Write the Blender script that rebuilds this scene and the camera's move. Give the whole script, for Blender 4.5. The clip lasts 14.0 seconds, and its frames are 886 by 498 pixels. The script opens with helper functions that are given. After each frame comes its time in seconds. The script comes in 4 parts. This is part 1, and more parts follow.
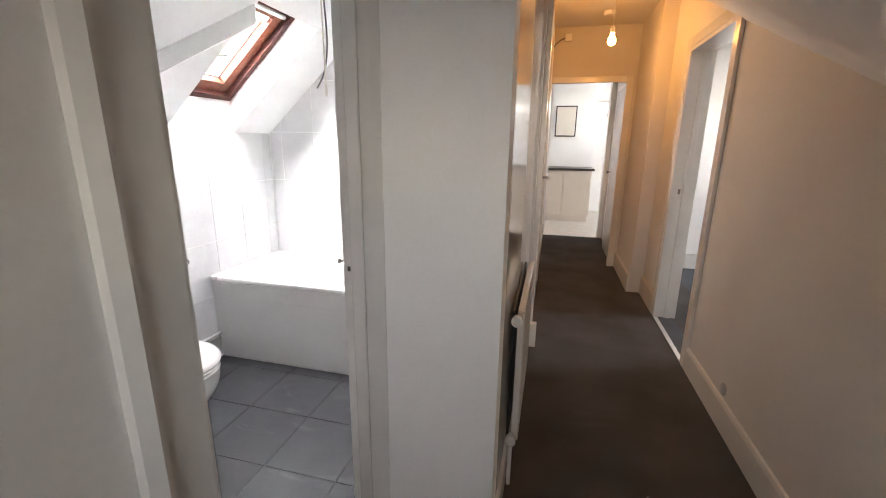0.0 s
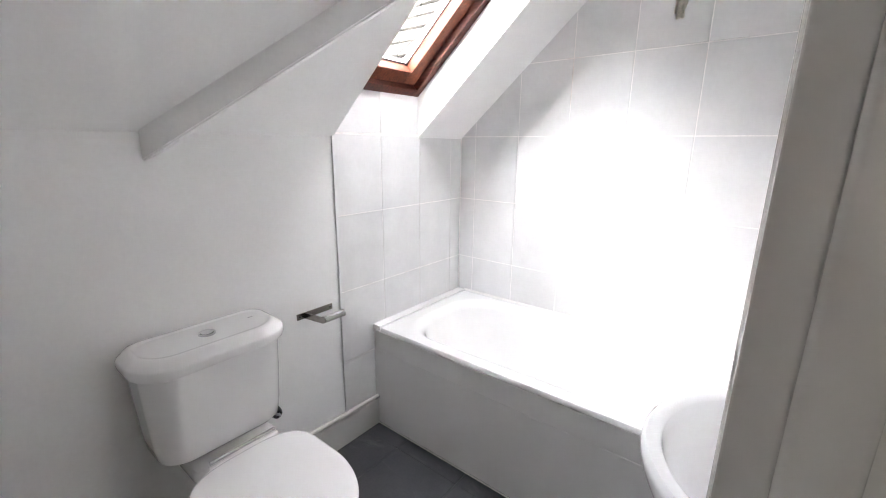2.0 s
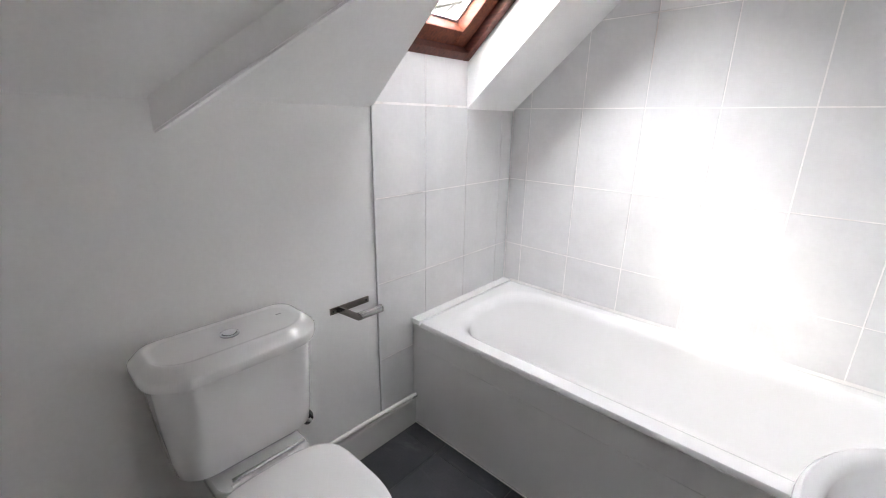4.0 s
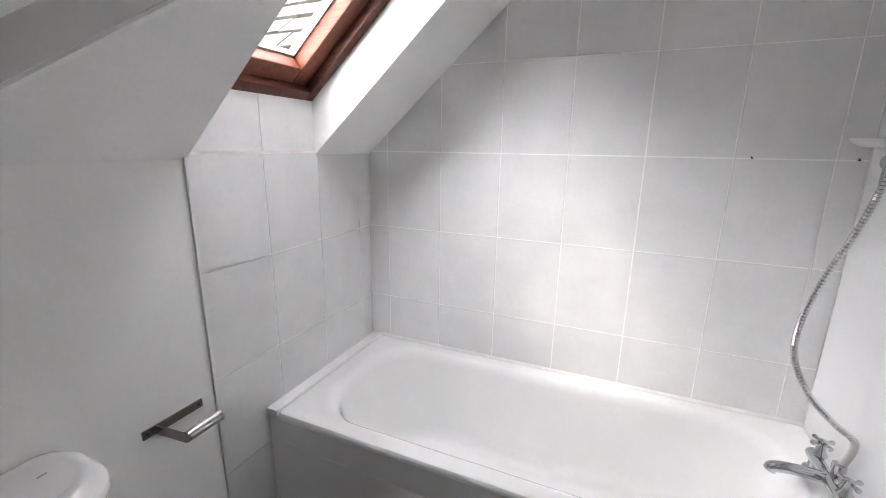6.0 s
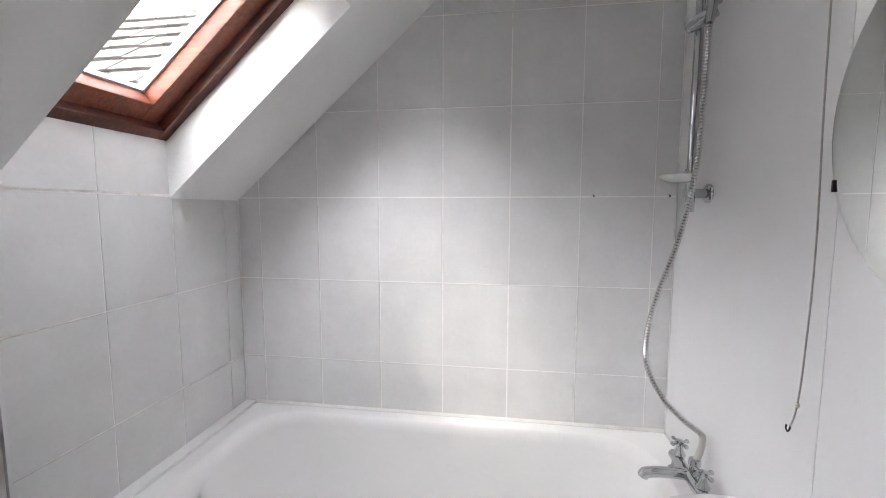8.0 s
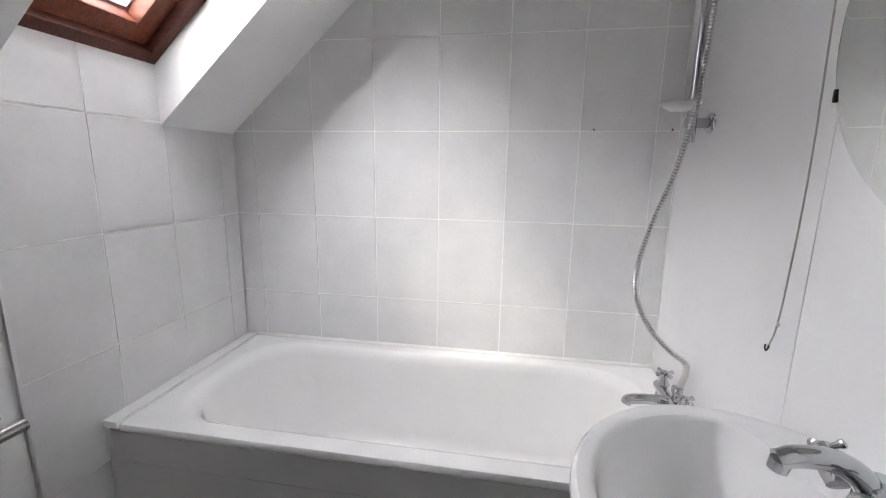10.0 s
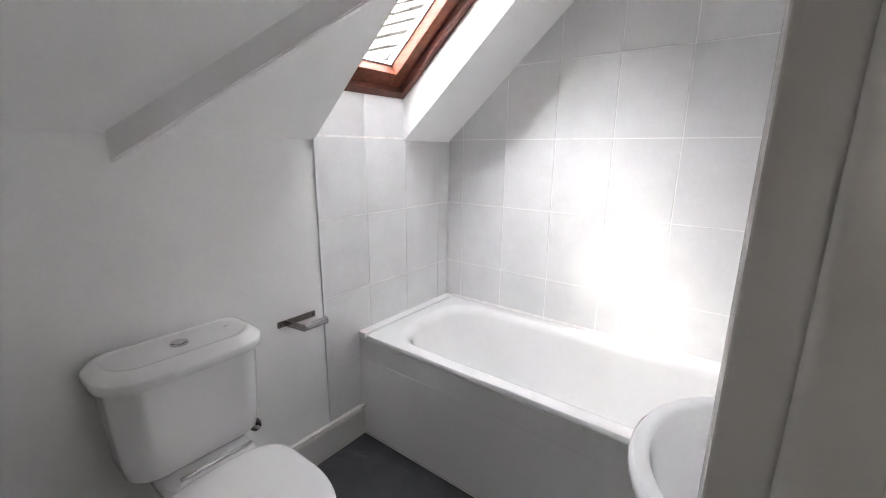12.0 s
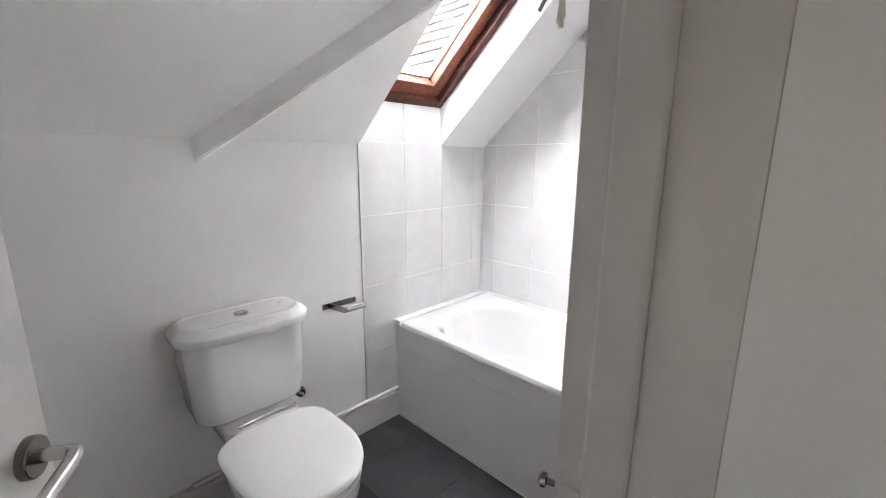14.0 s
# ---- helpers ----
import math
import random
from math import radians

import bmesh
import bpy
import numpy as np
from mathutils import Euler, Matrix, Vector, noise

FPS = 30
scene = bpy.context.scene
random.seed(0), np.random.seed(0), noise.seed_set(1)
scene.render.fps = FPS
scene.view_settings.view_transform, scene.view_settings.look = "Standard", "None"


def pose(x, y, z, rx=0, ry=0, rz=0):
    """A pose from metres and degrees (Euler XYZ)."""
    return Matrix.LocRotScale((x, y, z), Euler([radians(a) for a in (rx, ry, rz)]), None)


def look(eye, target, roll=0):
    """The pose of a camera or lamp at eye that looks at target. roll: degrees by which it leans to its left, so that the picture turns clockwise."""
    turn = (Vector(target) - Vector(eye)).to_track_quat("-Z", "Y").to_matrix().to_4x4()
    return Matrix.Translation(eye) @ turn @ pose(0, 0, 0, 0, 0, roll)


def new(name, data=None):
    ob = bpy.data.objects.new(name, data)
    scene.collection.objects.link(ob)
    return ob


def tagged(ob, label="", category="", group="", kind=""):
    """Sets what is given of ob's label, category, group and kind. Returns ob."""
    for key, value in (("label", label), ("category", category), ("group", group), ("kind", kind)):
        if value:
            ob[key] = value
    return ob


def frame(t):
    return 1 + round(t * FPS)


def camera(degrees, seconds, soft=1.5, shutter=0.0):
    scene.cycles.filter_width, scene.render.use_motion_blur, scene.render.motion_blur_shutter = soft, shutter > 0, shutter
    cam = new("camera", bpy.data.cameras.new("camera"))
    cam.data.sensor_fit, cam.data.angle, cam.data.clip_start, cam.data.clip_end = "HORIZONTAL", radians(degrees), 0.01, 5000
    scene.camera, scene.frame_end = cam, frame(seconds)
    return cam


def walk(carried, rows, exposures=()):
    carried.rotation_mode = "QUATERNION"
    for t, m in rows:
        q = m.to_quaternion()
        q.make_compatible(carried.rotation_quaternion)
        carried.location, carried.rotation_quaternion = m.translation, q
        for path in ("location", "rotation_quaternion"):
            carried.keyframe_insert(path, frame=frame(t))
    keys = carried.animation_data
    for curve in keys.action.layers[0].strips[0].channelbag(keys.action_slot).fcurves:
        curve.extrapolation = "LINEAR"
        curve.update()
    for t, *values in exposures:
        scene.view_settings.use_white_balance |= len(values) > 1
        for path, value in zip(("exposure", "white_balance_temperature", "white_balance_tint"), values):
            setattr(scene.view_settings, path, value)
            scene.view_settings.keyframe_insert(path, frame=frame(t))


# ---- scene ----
cam = camera(93.7, 14.0, soft=1.0)
EXPOSURES = [(t, e, 7050 if t < 1 else 6950, 14) for t, e in ((0, 6.85), (0.5, 6.8), (1.5, 6.45), (2.5, 5.95), (5.0, 5.65), (5.5, 5.5), (6.5, 5.3), (9.5, 5.15), (10.5, 5.25), (12, 5.65), (13, 5.95), (14, 6.15))]
PATH = [
    (0, (1.963, -2.648, 1.32), (1.48, -0.77, 0.83), 0.7),
    (0.2, (1.896, -2.566, 1.325), (1.291, -0.724, 0.835), 0.7),
    (0.5, (1.803, -2.399, 1.318), (1.053, -0.61, 0.829), 0.6),
    (0.6, (1.773, -2.34, 1.321), (0.984, -0.568, 0.831), 0.6),
    (1, (1.679, -2.144, 1.337), (0.748, -0.443, 0.844), 0.4),
    (1.2, (1.622, -2.084, 1.33), (0.63, -0.418, 0.839), 0.5),
    (1.5, (1.51, -2.014, 1.335), (0.435, -0.4, 0.846), 0.5),
    (2, (1.373, -1.893, 1.346), (0.173, -0.37, 0.859), 0.6),
    (2.4, (1.302, -1.836, 1.357), (0.031, -0.374, 0.86), 0.4),
    (2.5, (1.28, -1.829, 1.357), (-0.002, -0.378, 0.856), 0.9),
    (5, (1.114, -1.69, 1.323), (-0.147, -0.29, 0.652), 0.5),
    (5.2, (1.084, -1.664, 1.344), (-0.089, -0.183, 0.689), 0.9),
    (5.5, (1.056, -1.633, 1.379), (0.027, -0.031, 0.768), 1.0),
    (6, (1.052, -1.594, 1.413), (0.282, 0.188, 0.932), 0.8),
    (6.5, (1.056, -1.592, 1.431), (0.53, 0.311, 1.108), 0.9),
    (6.9, (1.047, -1.591, 1.433), (0.661, 0.36, 1.218), 0.8),
    (7, (1.056, -1.59, 1.426), (0.684, 0.366, 1.241), 0.6),
    (9.5, (1.114, -1.559, 1.271), (0.876, 0.407, 0.995), 0.8),
    (10, (1.136, -1.577, 1.253), (0.813, 0.36, 0.871), 0.8),
    (10.4, (1.14, -1.625, 1.238), (0.71, 0.279, 0.804), 0.8),
    (10.5, (1.151, -1.641, 1.243), (0.676, 0.25, 0.797), 0.7),
    (11, (1.209, -1.735, 1.273), (0.516, 0.079, 0.795), 0.7),
    (11.5, (1.311, -1.808, 1.303), (0.36, -0.115, 0.823), 0.5),
    (12, (1.375, -1.842, 1.336), (0.194, -0.296, 0.872), 0.5),
    (12.5, (1.417, -1.86, 1.374), (0.075, -0.444, 0.932), 0.4),
    (13, (1.448, -1.879, 1.395), (0.019, -0.543, 0.98), 0.4),
    (13.2, (1.464, -1.876, 1.388), (0.016, -0.558, 0.979), 0.2),
    (13.5, (1.466, -1.875, 1.353), (0.018, -0.555, 0.949), 0.3),
    (14, (1.549, -1.904, 1.31), (0.178, -0.511, 0.888), 0.3),
]
walk(cam, [(t, look(eye, target, roll)) for t, eye, target, roll in PATH], EXPOSURES)

# ---- world, sun, exposure ----
scene.cycles.max_bounces, scene.cycles.diffuse_bounces = 16, 12
world = bpy.data.worlds.new("world")
scene.world = world
world.use_nodes = True
wn = world.node_tree
sky = wn.nodes.new("ShaderNodeTexSky")
sky.sky_type, sky.sun_disc = "NISHITA", False
SUN_EL, SUN_AZ = 47.5, 234.0
sky.sun_elevation, sky.sun_rotation = radians(SUN_EL), radians(SUN_AZ)
sky.dust_density, sky.air_density = 0.3, 1.0
grey_sky = wn.nodes.new("ShaderNodeHueSaturation")
grey_sky.inputs["Saturation"].default_value = 0.22
wn.links.new(sky.outputs["Color"], grey_sky.inputs["Color"])
wn.links.new(grey_sky.outputs["Color"], wn.nodes["Background"].inputs["Color"])
wn.nodes["Background"].inputs["Strength"].default_value = 0.13

sun = new("sun", bpy.data.lights.new("sun", "SUN"))
sun.data.energy, sun.data.angle, sun.data.color = 0.027, radians(3.5), (1.0, 0.985, 0.97)
to_sun = Vector((math.sin(radians(SUN_AZ)) * math.cos(radians(SUN_EL)), math.cos(radians(SUN_AZ)) * math.cos(radians(SUN_EL)), math.sin(radians(SUN_EL))))
sun.matrix_world = look((-6, 0, 8), Vector((-6, 0, 8)) - to_sun)

# portals leading sky light through windows and unseen openings added in hall and kitchen
for p_at, p_to, p_w, p_h in (((0.205, -0.6, 1.86), (-0.66, 0.0, 0.75), 0.40, 0.60), ((1.975, -4.34, 1.31), (0, -1, 0), 0.45, 0.12), ((6.04, 1.2, 1.77), (1, 0, 0), 1.0, 0.66), ((2.95, 6.54, 2.07), (0, 1, 0), 0.9, 0.25), ((4.24, 5.02, 1.95), (1, 0, 0), 0.45, 0.7)):
    portal = new("sky_opening", bpy.data.lights.new("sky_opening", "AREA"))
    portal.data.shape, portal.data.size, portal.data.size_y = "RECTANGLE", p_w, p_h
    portal.data.cycles.is_portal = True
    portal.matrix_world = look(p_at, Vector(p_at) - Vector(p_to))


# ---- materials ----
def material(name, color, rough=0.5, metal=0.0, vary=0.06, scale=6.0, fine=0.0, fine_scale=200.0, bump=0.0, bump_scale=60.0, coat=0.0, random_amount=0.0, spec=0.5):
    m = bpy.data.materials.new(name)
    m.use_nodes = True
    nt = m.node_tree
    n, l = nt.nodes, nt.links
    b = n["Principled BSDF"]
    b.inputs["Roughness"].default_value, b.inputs["Metallic"].default_value = rough, metal
    b.inputs["Coat Weight"].default_value, b.inputs["Specular IOR Level"].default_value = coat, spec
    b.inputs["Coat Roughness"].default_value = 0.05
    tc = n.new("ShaderNodeTexCoord")
    big = n.new("ShaderNodeTexNoise")
    big.inputs["Scale"].default_value, big.inputs["Detail"].default_value = scale, 5.0
    l.new(tc.outputs["Object"], big.inputs["Vector"])
    ramp = n.new("ShaderNodeMapRange")
    ramp.inputs["From Min"].default_value, ramp.inputs["From Max"].default_value = 0.3, 0.7
    ramp.inputs["To Min"].default_value, ramp.inputs["To Max"].default_value = 1.0 - vary, 1.0 + vary
    l.new(big.outputs["Fac"], ramp.inputs["Value"])
    value = ramp.outputs["Result"]
    if fine:
        small = n.new("ShaderNodeTexNoise")
        small.inputs["Scale"].default_value, small.inputs["Detail"].default_value = fine_scale, 3.0
        l.new(tc.outputs["Object"], small.inputs["Vector"])
        r2 = n.new("ShaderNodeMapRange")
        r2.inputs["From Min"].default_value, r2.inputs["From Max"].default_value = 0.3, 0.7
        r2.inputs["To Min"].default_value, r2.inputs["To Max"].default_value = 1.0 - fine, 1.0 + fine
        l.new(small.outputs["Fac"], r2.inputs["Value"])
        mul = n.new("ShaderNodeMath")
        mul.operation = "MULTIPLY"
        l.new(value, mul.inputs[0])
        l.new(r2.outputs["Result"], mul.inputs[1])
        value = mul.outputs[0]
    if random_amount:
        info = n.new("ShaderNodeObjectInfo")
        r3 = n.new("ShaderNodeMapRange")
        r3.inputs["To Min"].default_value, r3.inputs["To Max"].default_value = 1.0 - random_amount, 1.0 + random_amount
        l.new(info.outputs["Random"], r3.inputs["Value"])
        mul2 = n.new("ShaderNodeMath")
        mul2.operation = "MULTIPLY"
        l.new(value, mul2.inputs[0])
        l.new(r3.outputs["Result"], mul2.inputs[1])
        value = mul2.outputs[0]
    mix = n.new("ShaderNodeVectorMath")
    mix.operation = "SCALE"
    mix.inputs[0].default_value = color
    l.new(value, mix.inputs["Scale"])
    l.new(mix.outputs["Vector"], b.inputs["Base Color"])
    if bump:
        bn = n.new("ShaderNodeTexNoise")
        bn.inputs["Scale"].default_value, bn.inputs["Detail"].default_value = bump_scale, 4.0
        l.new(tc.outputs["Object"], bn.inputs["Vector"])
        bp = n.new("ShaderNodeBump")
        bp.inputs["Strength"].default_value, bp.inputs["Distance"].default_value = bump, 0.004
        l.new(bn.outputs["Fac"], bp.inputs["Height"])
        l.new(bp.outputs["Normal"], b.inputs["Normal"])
    return m


def wood(name, dark, light, rough=0.55):
    m = bpy.data.materials.new(name)
    m.use_nodes = True
    n, l = m.node_tree.nodes, m.node_tree.links
    b = n["Principled BSDF"]
    b.inputs["Roughness"].default_value, b.inputs["Coat Weight"].default_value, b.inputs["Coat Roughness"].default_value = rough, 0.04, 0.35
    tc, mp = n.new("ShaderNodeTexCoord"), n.new("ShaderNodeMapping")
    mp.inputs["Scale"].default_value = (3.0, 60.0, 60.0)
    l.new(tc.outputs["Object"], mp.inputs["Vector"])
    no = n.new("ShaderNodeTexNoise")
    no.inputs["Scale"].default_value, no.inputs["Detail"].default_value, no.inputs["Distortion"].default_value = 1.6, 6.0, 0.8
    l.new(mp.outputs["Vector"], no.inputs["Vector"])
    cr = n.new("ShaderNodeValToRGB")
    cr.color_ramp.elements[0].position, cr.color_ramp.elements[0].color = 0.3, (*dark, 1)
    cr.color_ramp.elements[1].position, cr.color_ramp.elements[1].color = 0.72, (*light, 1)
    l.new(no.outputs["Fac"], cr.inputs["Fac"])
    l.new(cr.outputs["Color"], b.inputs["Base Color"])
    bp = n.new("ShaderNodeBump")
    bp.inputs["Strength"].default_value, bp.inputs["Distance"].default_value = 0.25, 0.002
    l.new(no.outputs["Fac"], bp.inputs["Height"])
    l.new(bp.outputs["Normal"], b.inputs["Normal"])
    return m


def glowing(name, color, strength):
    m = bpy.data.materials.new(name)
    m.use_nodes = True
    b = m.node_tree.nodes["Principled BSDF"]
    b.inputs["Emission Color"].default_value, b.inputs["Emission Strength"].default_value = (*color, 1), strength
    return m


def clear(name, rough=0.0, ior=1.45, tint=(1, 1, 1), through_amount=1.0):
    m = bpy.data.materials.new(name)
    m.use_nodes = True
    b = m.node_tree.nodes["Principled BSDF"]
    b.inputs["Base Color"].default_value = (*tint, 1)
    b.inputs["Roughness"].default_value, b.inputs["IOR"].default_value, b.inputs["Transmission Weight"].default_value = rough, ior, through_amount
    return m


PAINT = material("white_wall_paint", (0.88, 0.88, 0.875), 0.75, vary=0.025, scale=2.5, fine=0.012, fine_scale=90, bump=0.06, bump_scale=140)
GLOSS = material("white_gloss_paint", (0.73, 0.72, 0.70), 0.22, vary=0.03, scale=5, bump=0.08, bump_scale=45)
TILE = material("white_wall_tile", (0.75, 0.75, 0.75), 0.10, vary=0.045, scale=7, fine=0.015, fine_scale=60, bump=0.03, bump_scale=25, random_amount=0.012)
GROUT = material("grout", (0.90, 0.88, 0.87), 0.85, vary=0.08, scale=18, fine=0.05)
GREY_GROUT = material("grey_grout", (0.16, 0.16, 0.165), 0.9, vary=0.15, scale=14)
PANEL = material("glossy_wall_panel", (0.78, 0.78, 0.78), 0.07, vary=0.02, scale=2, bump=0.015, bump_scale=6)
SLATE = material("dark_floor_tile", (0.052, 0.053, 0.058), 0.38, vary=0.22, scale=7, fine=0.10, fine_scale=120, bump=0.12, bump_scale=70, random_amount=0.08)
ACRYLIC = material("bath_acrylic", (0.87, 0.87, 0.865), 0.1, vary=0.015, scale=3, coat=0.3)
BATH_PANEL = material("bath_panel", (0.78, 0.775, 0.77), 0.32, vary=0.02, scale=4, bump=0.02, bump_scale=9)
CERAMIC = material("white_ceramic", (0.84, 0.84, 0.84), 0.06, vary=0.01, scale=3, coat=0.4)
SEAT = material("white_seat_plastic", (0.85, 0.845, 0.84), 0.16, vary=0.01, scale=3)
CHROME = material("chrome", (0.55, 0.56, 0.57), 0.09, 1.0, vary=0.03, scale=30)
STEEL = material("brushed_steel", (0.27, 0.25, 0.23), 0.26, 1.0, vary=0.08, scale=40)
SATIN = material("satin_steel", (0.55, 0.54, 0.53), 0.26, 1.0, vary=0.06, scale=40)
HOSE_METAL = material("hose_metal", (0.66, 0.66, 0.66), 0.16, 1.0, vary=0.12, scale=50)
BLACK = material("black_rubber_and_shade", (0.02, 0.02, 0.02), 0.55, vary=0.1)
GREY = material("grey_plastic", (0.35, 0.35, 0.35), 0.4, vary=0.05)
LEAD = material("grey_flashing", (0.30, 0.30, 0.31), 0.55, 0.3, vary=0.2, scale=20)
ALU = material("pale_aluminium", (0.72, 0.72, 0.73), 0.35, 0.6, vary=0.05)
CORD = material("cotton_cord", (0.70, 0.67, 0.60), 0.9, vary=0.1, scale=80)
SLEEVE = material("pale_sleeve", (0.52, 0.50, 0.475), 0.45, vary=0.05)
GREY_CORD = material("grey_cotton_cord", (0.42, 0.40, 0.385), 0.9, vary=0.15, scale=80)
CABLE = material("grey_cable", (0.16, 0.155, 0.15), 0.5, vary=0.08)
SEALANT = material("white_sealant", (0.78, 0.77, 0.75), 0.5, vary=0.05, scale=20)
FRAME_WOOD = wood("dark_stained_wood", (0.050, 0.010, 0.006), (0.145, 0.034, 0.018))
SASH_WOOD = wood("red_stained_wood", (0.11, 0.022, 0.009), (0.26, 0.066, 0.026))
CREAM = material("cream_wall_paint", (0.64, 0.60, 0.55), 0.7, vary=0.03, scale=2.5, fine=0.012, fine_scale=80, bump=0.08, bump_scale=90)
CREAM_GLOSS = material("cream_gloss_paint", (0.72, 0.69, 0.64), 0.22, vary=0.03, scale=6, bump=0.08, bump_scale=40)
CARPET = material("dark_carpet", (0.090, 0.083, 0.080), 0.97, vary=0.22, scale=3, fine=0.4, fine_scale=420, bump=0.9, bump_scale=500, spec=0.1)
BLUE_CARPET = material("blue_grey_carpet", (0.10, 0.11, 0.125), 0.97, vary=0.12, scale=4, fine=0.3, fine_scale=420, bump=0.7, bump_scale=500, spec=0.1)
BULB = glowing("warm_bulb", (1.0, 0.47, 0.13), 2.7)
GLASS = clear("window_glass", 0.0, 1.05, (0.98, 1.0, 0.99))
PLASTIC = clear("clear_plastic", 0.35, 1.3, (0.97, 0.98, 0.98), 0.55)
STONE = material("stone_roof_slate", (0.046, 0.042, 0.038), 0.85, vary=0.22, scale=5, fine=0.2, fine_scale=60, bump=0.5, bump_scale=40, random_amount=0.22)
MORTAR = material("dark_roof_joint", (0.010, 0.006, 0.004), 0.95, vary=0.3, scale=8)
WORKTOP = material("dark_worktop", (0.05, 0.045, 0.045), 0.3, vary=0.2, scale=30)
UNIT = material("cream_unit", (0.74, 0.68, 0.62), 0.4, vary=0.02)
VINYL = material("pale_vinyl_floor", (0.66, 0.62, 0.57), 0.5, vary=0.06, scale=8)
MIRROR = material("mirror_silver", (0.90, 0.92, 0.90), 0.015, 1.0, vary=0.0)


def dusty(m, dust, amount, scale=3.2):
    """Chalky smears over a material's base colour."""
    n, l = m.node_tree.nodes, m.node_tree.links
    b = n["Principled BSDF"]
    old = b.inputs["Base Color"].links[0].from_socket
    tc, mp = n.new("ShaderNodeTexCoord"), n.new("ShaderNodeMapping")
    mp.inputs["Rotation"].default_value = (0, 0, 0.9)
    mp.inputs["Scale"].default_value = (1.0, 2.6, 1.0)
    l.new(tc.outputs["Object"], mp.inputs["Vector"])
    no = n.new("ShaderNodeTexNoise")
    no.inputs["Scale"].default_value, no.inputs["Detail"].default_value, no.inputs["Roughness"].default_value, no.inputs["Distortion"].default_value = scale, 7.0, 0.62, 0.9
    l.new(mp.outputs["Vector"], no.inputs["Vector"])
    mr = n.new("ShaderNodeMapRange")
    mr.inputs["From Min"].default_value, mr.inputs["From Max"].default_value, mr.inputs["To Max"].default_value = 0.58, 0.78, amount
    l.new(no.outputs["Fac"], mr.inputs["Value"])
    mx = n.new("ShaderNodeMix")
    mx.data_type = "RGBA"
    l.new(mr.outputs["Result"], mx.inputs["Factor"])
    l.new(old, mx.inputs[6])
    mx.inputs[7].default_value = (*dust, 1)
    l.new(mx.outputs[2], b.inputs["Base Color"])
    return m


dusty(GROUT, (0.52, 0.39, 0.32), 0.6, 4.0)
dusty(SLATE, (0.20, 0.20, 0.21), 0.55)
dusty(CARPET, (0.16, 0.145, 0.135), 0.35, 2.0)


# ---- building helpers ----
def weighted_normals(me, angle=40.0):
    """Shade rounded edges smooth while broad faces stay flat."""
    near = math.cos(radians(angle))
    normals, areas = [p.normal.copy() for p in me.polygons], [p.area for p in me.polygons]
    around = [[] for _ in me.vertices]
    for p in me.polygons:
        for v in p.vertices:
            around[v].append(p.index)
    split = []
    for p in me.polygons:
        own = normals[p.index]
        for v in p.vertices:
            total = Vector()
            for k in around[v]:
                if normals[k].dot(own) > near:
                    total += normals[k] * areas[k]
            split.append(total.normalized() if total.length > 0 else own)
    me.normals_split_custom_set(split)


def mesh_of(bm, name, smooth=True):
    bmesh.ops.recalc_face_normals(bm, faces=bm.faces)
    me = bpy.data.meshes.new(name)
    bm.to_mesh(me)
    bm.free()
    if smooth:
        for p in me.polygons:
            p.use_smooth = True
        weighted_normals(me)
    return me


def structure(name, bm, mat, label, category):
    ob = new(name, mesh_of(bm, name, False))
    ob.data.materials.append(mat)
    return tagged(ob, label, category, kind="structure")


def thing(name, at, label, category, group=""):
    ob = new(name)
    ob.location = at
    ob.empty_display_size = 0.05
    return tagged(ob, label, category, group)


def part(name, bm, mat, parent, label="", smooth=True):
    ob = new(name, mesh_of(bm, name, smooth))
    ob.data.materials.append(mat)
    ob.parent = parent
    top = parent
    while top.parent:
        top = top.parent
    base = top.location if top.type == "EMPTY" else Vector()
    if parent.type == "EMPTY":
        ob.matrix_parent_inverse = Matrix.Translation(-base)
    return tagged(ob, label)


def single(name, bm, mat, label, category, group="", smooth=True):
    ob = new(name, mesh_of(bm, name, smooth))
    ob.data.materials.append(mat)
    return tagged(ob, label, category, group)


def box(bm, a, b, bevel=0.0, m=None, seg=2):
    made = bmesh.ops.create_cube(bm, size=1.0)["verts"]
    c, s = (Vector(a) + Vector(b)) / 2, Vector(b) - Vector(a)
    for v in made:
        v.co = Vector((v.co.x * s.x, v.co.y * s.y, v.co.z * s.z)) + c
    if bevel:
        edges = list({e for v in made for e in v.link_edges})
        made = list({v for f in bmesh.ops.bevel(bm, geom=edges, offset=bevel, segments=seg, affect="EDGES", profile=0.5)["faces"] for v in f.verts} | {v for v in made if v.is_valid})
    if m is not None:
        for v in {v for v in made if v.is_valid}:
            v.co = m @ v.co
    return bm


def boxed(a, b, bevel=0.0, m=None, seg=2):
    return box(bmesh.new(), a, b, bevel, m, seg)


def prism(bm, outline, axis, lo, hi):
    """Extrude a flat outline (pairs) along an axis from lo to hi."""
    def at(p, d):
        return {"x": (d, p[0], p[1]), "y": (p[0], d, p[1]), "z": (p[0], p[1], d)}[axis]
    lower, upper = [bm.verts.new(at(p, lo)) for p in outline], [bm.verts.new(at(p, hi)) for p in outline]
    n = len(outline)
    bm.faces.new(lower)
    bm.faces.new(upper[::-1])
    for i in range(n):
        bm.faces.new((lower[i], upper[i], upper[(i + 1) % n], lower[(i + 1) % n]))
    return bm


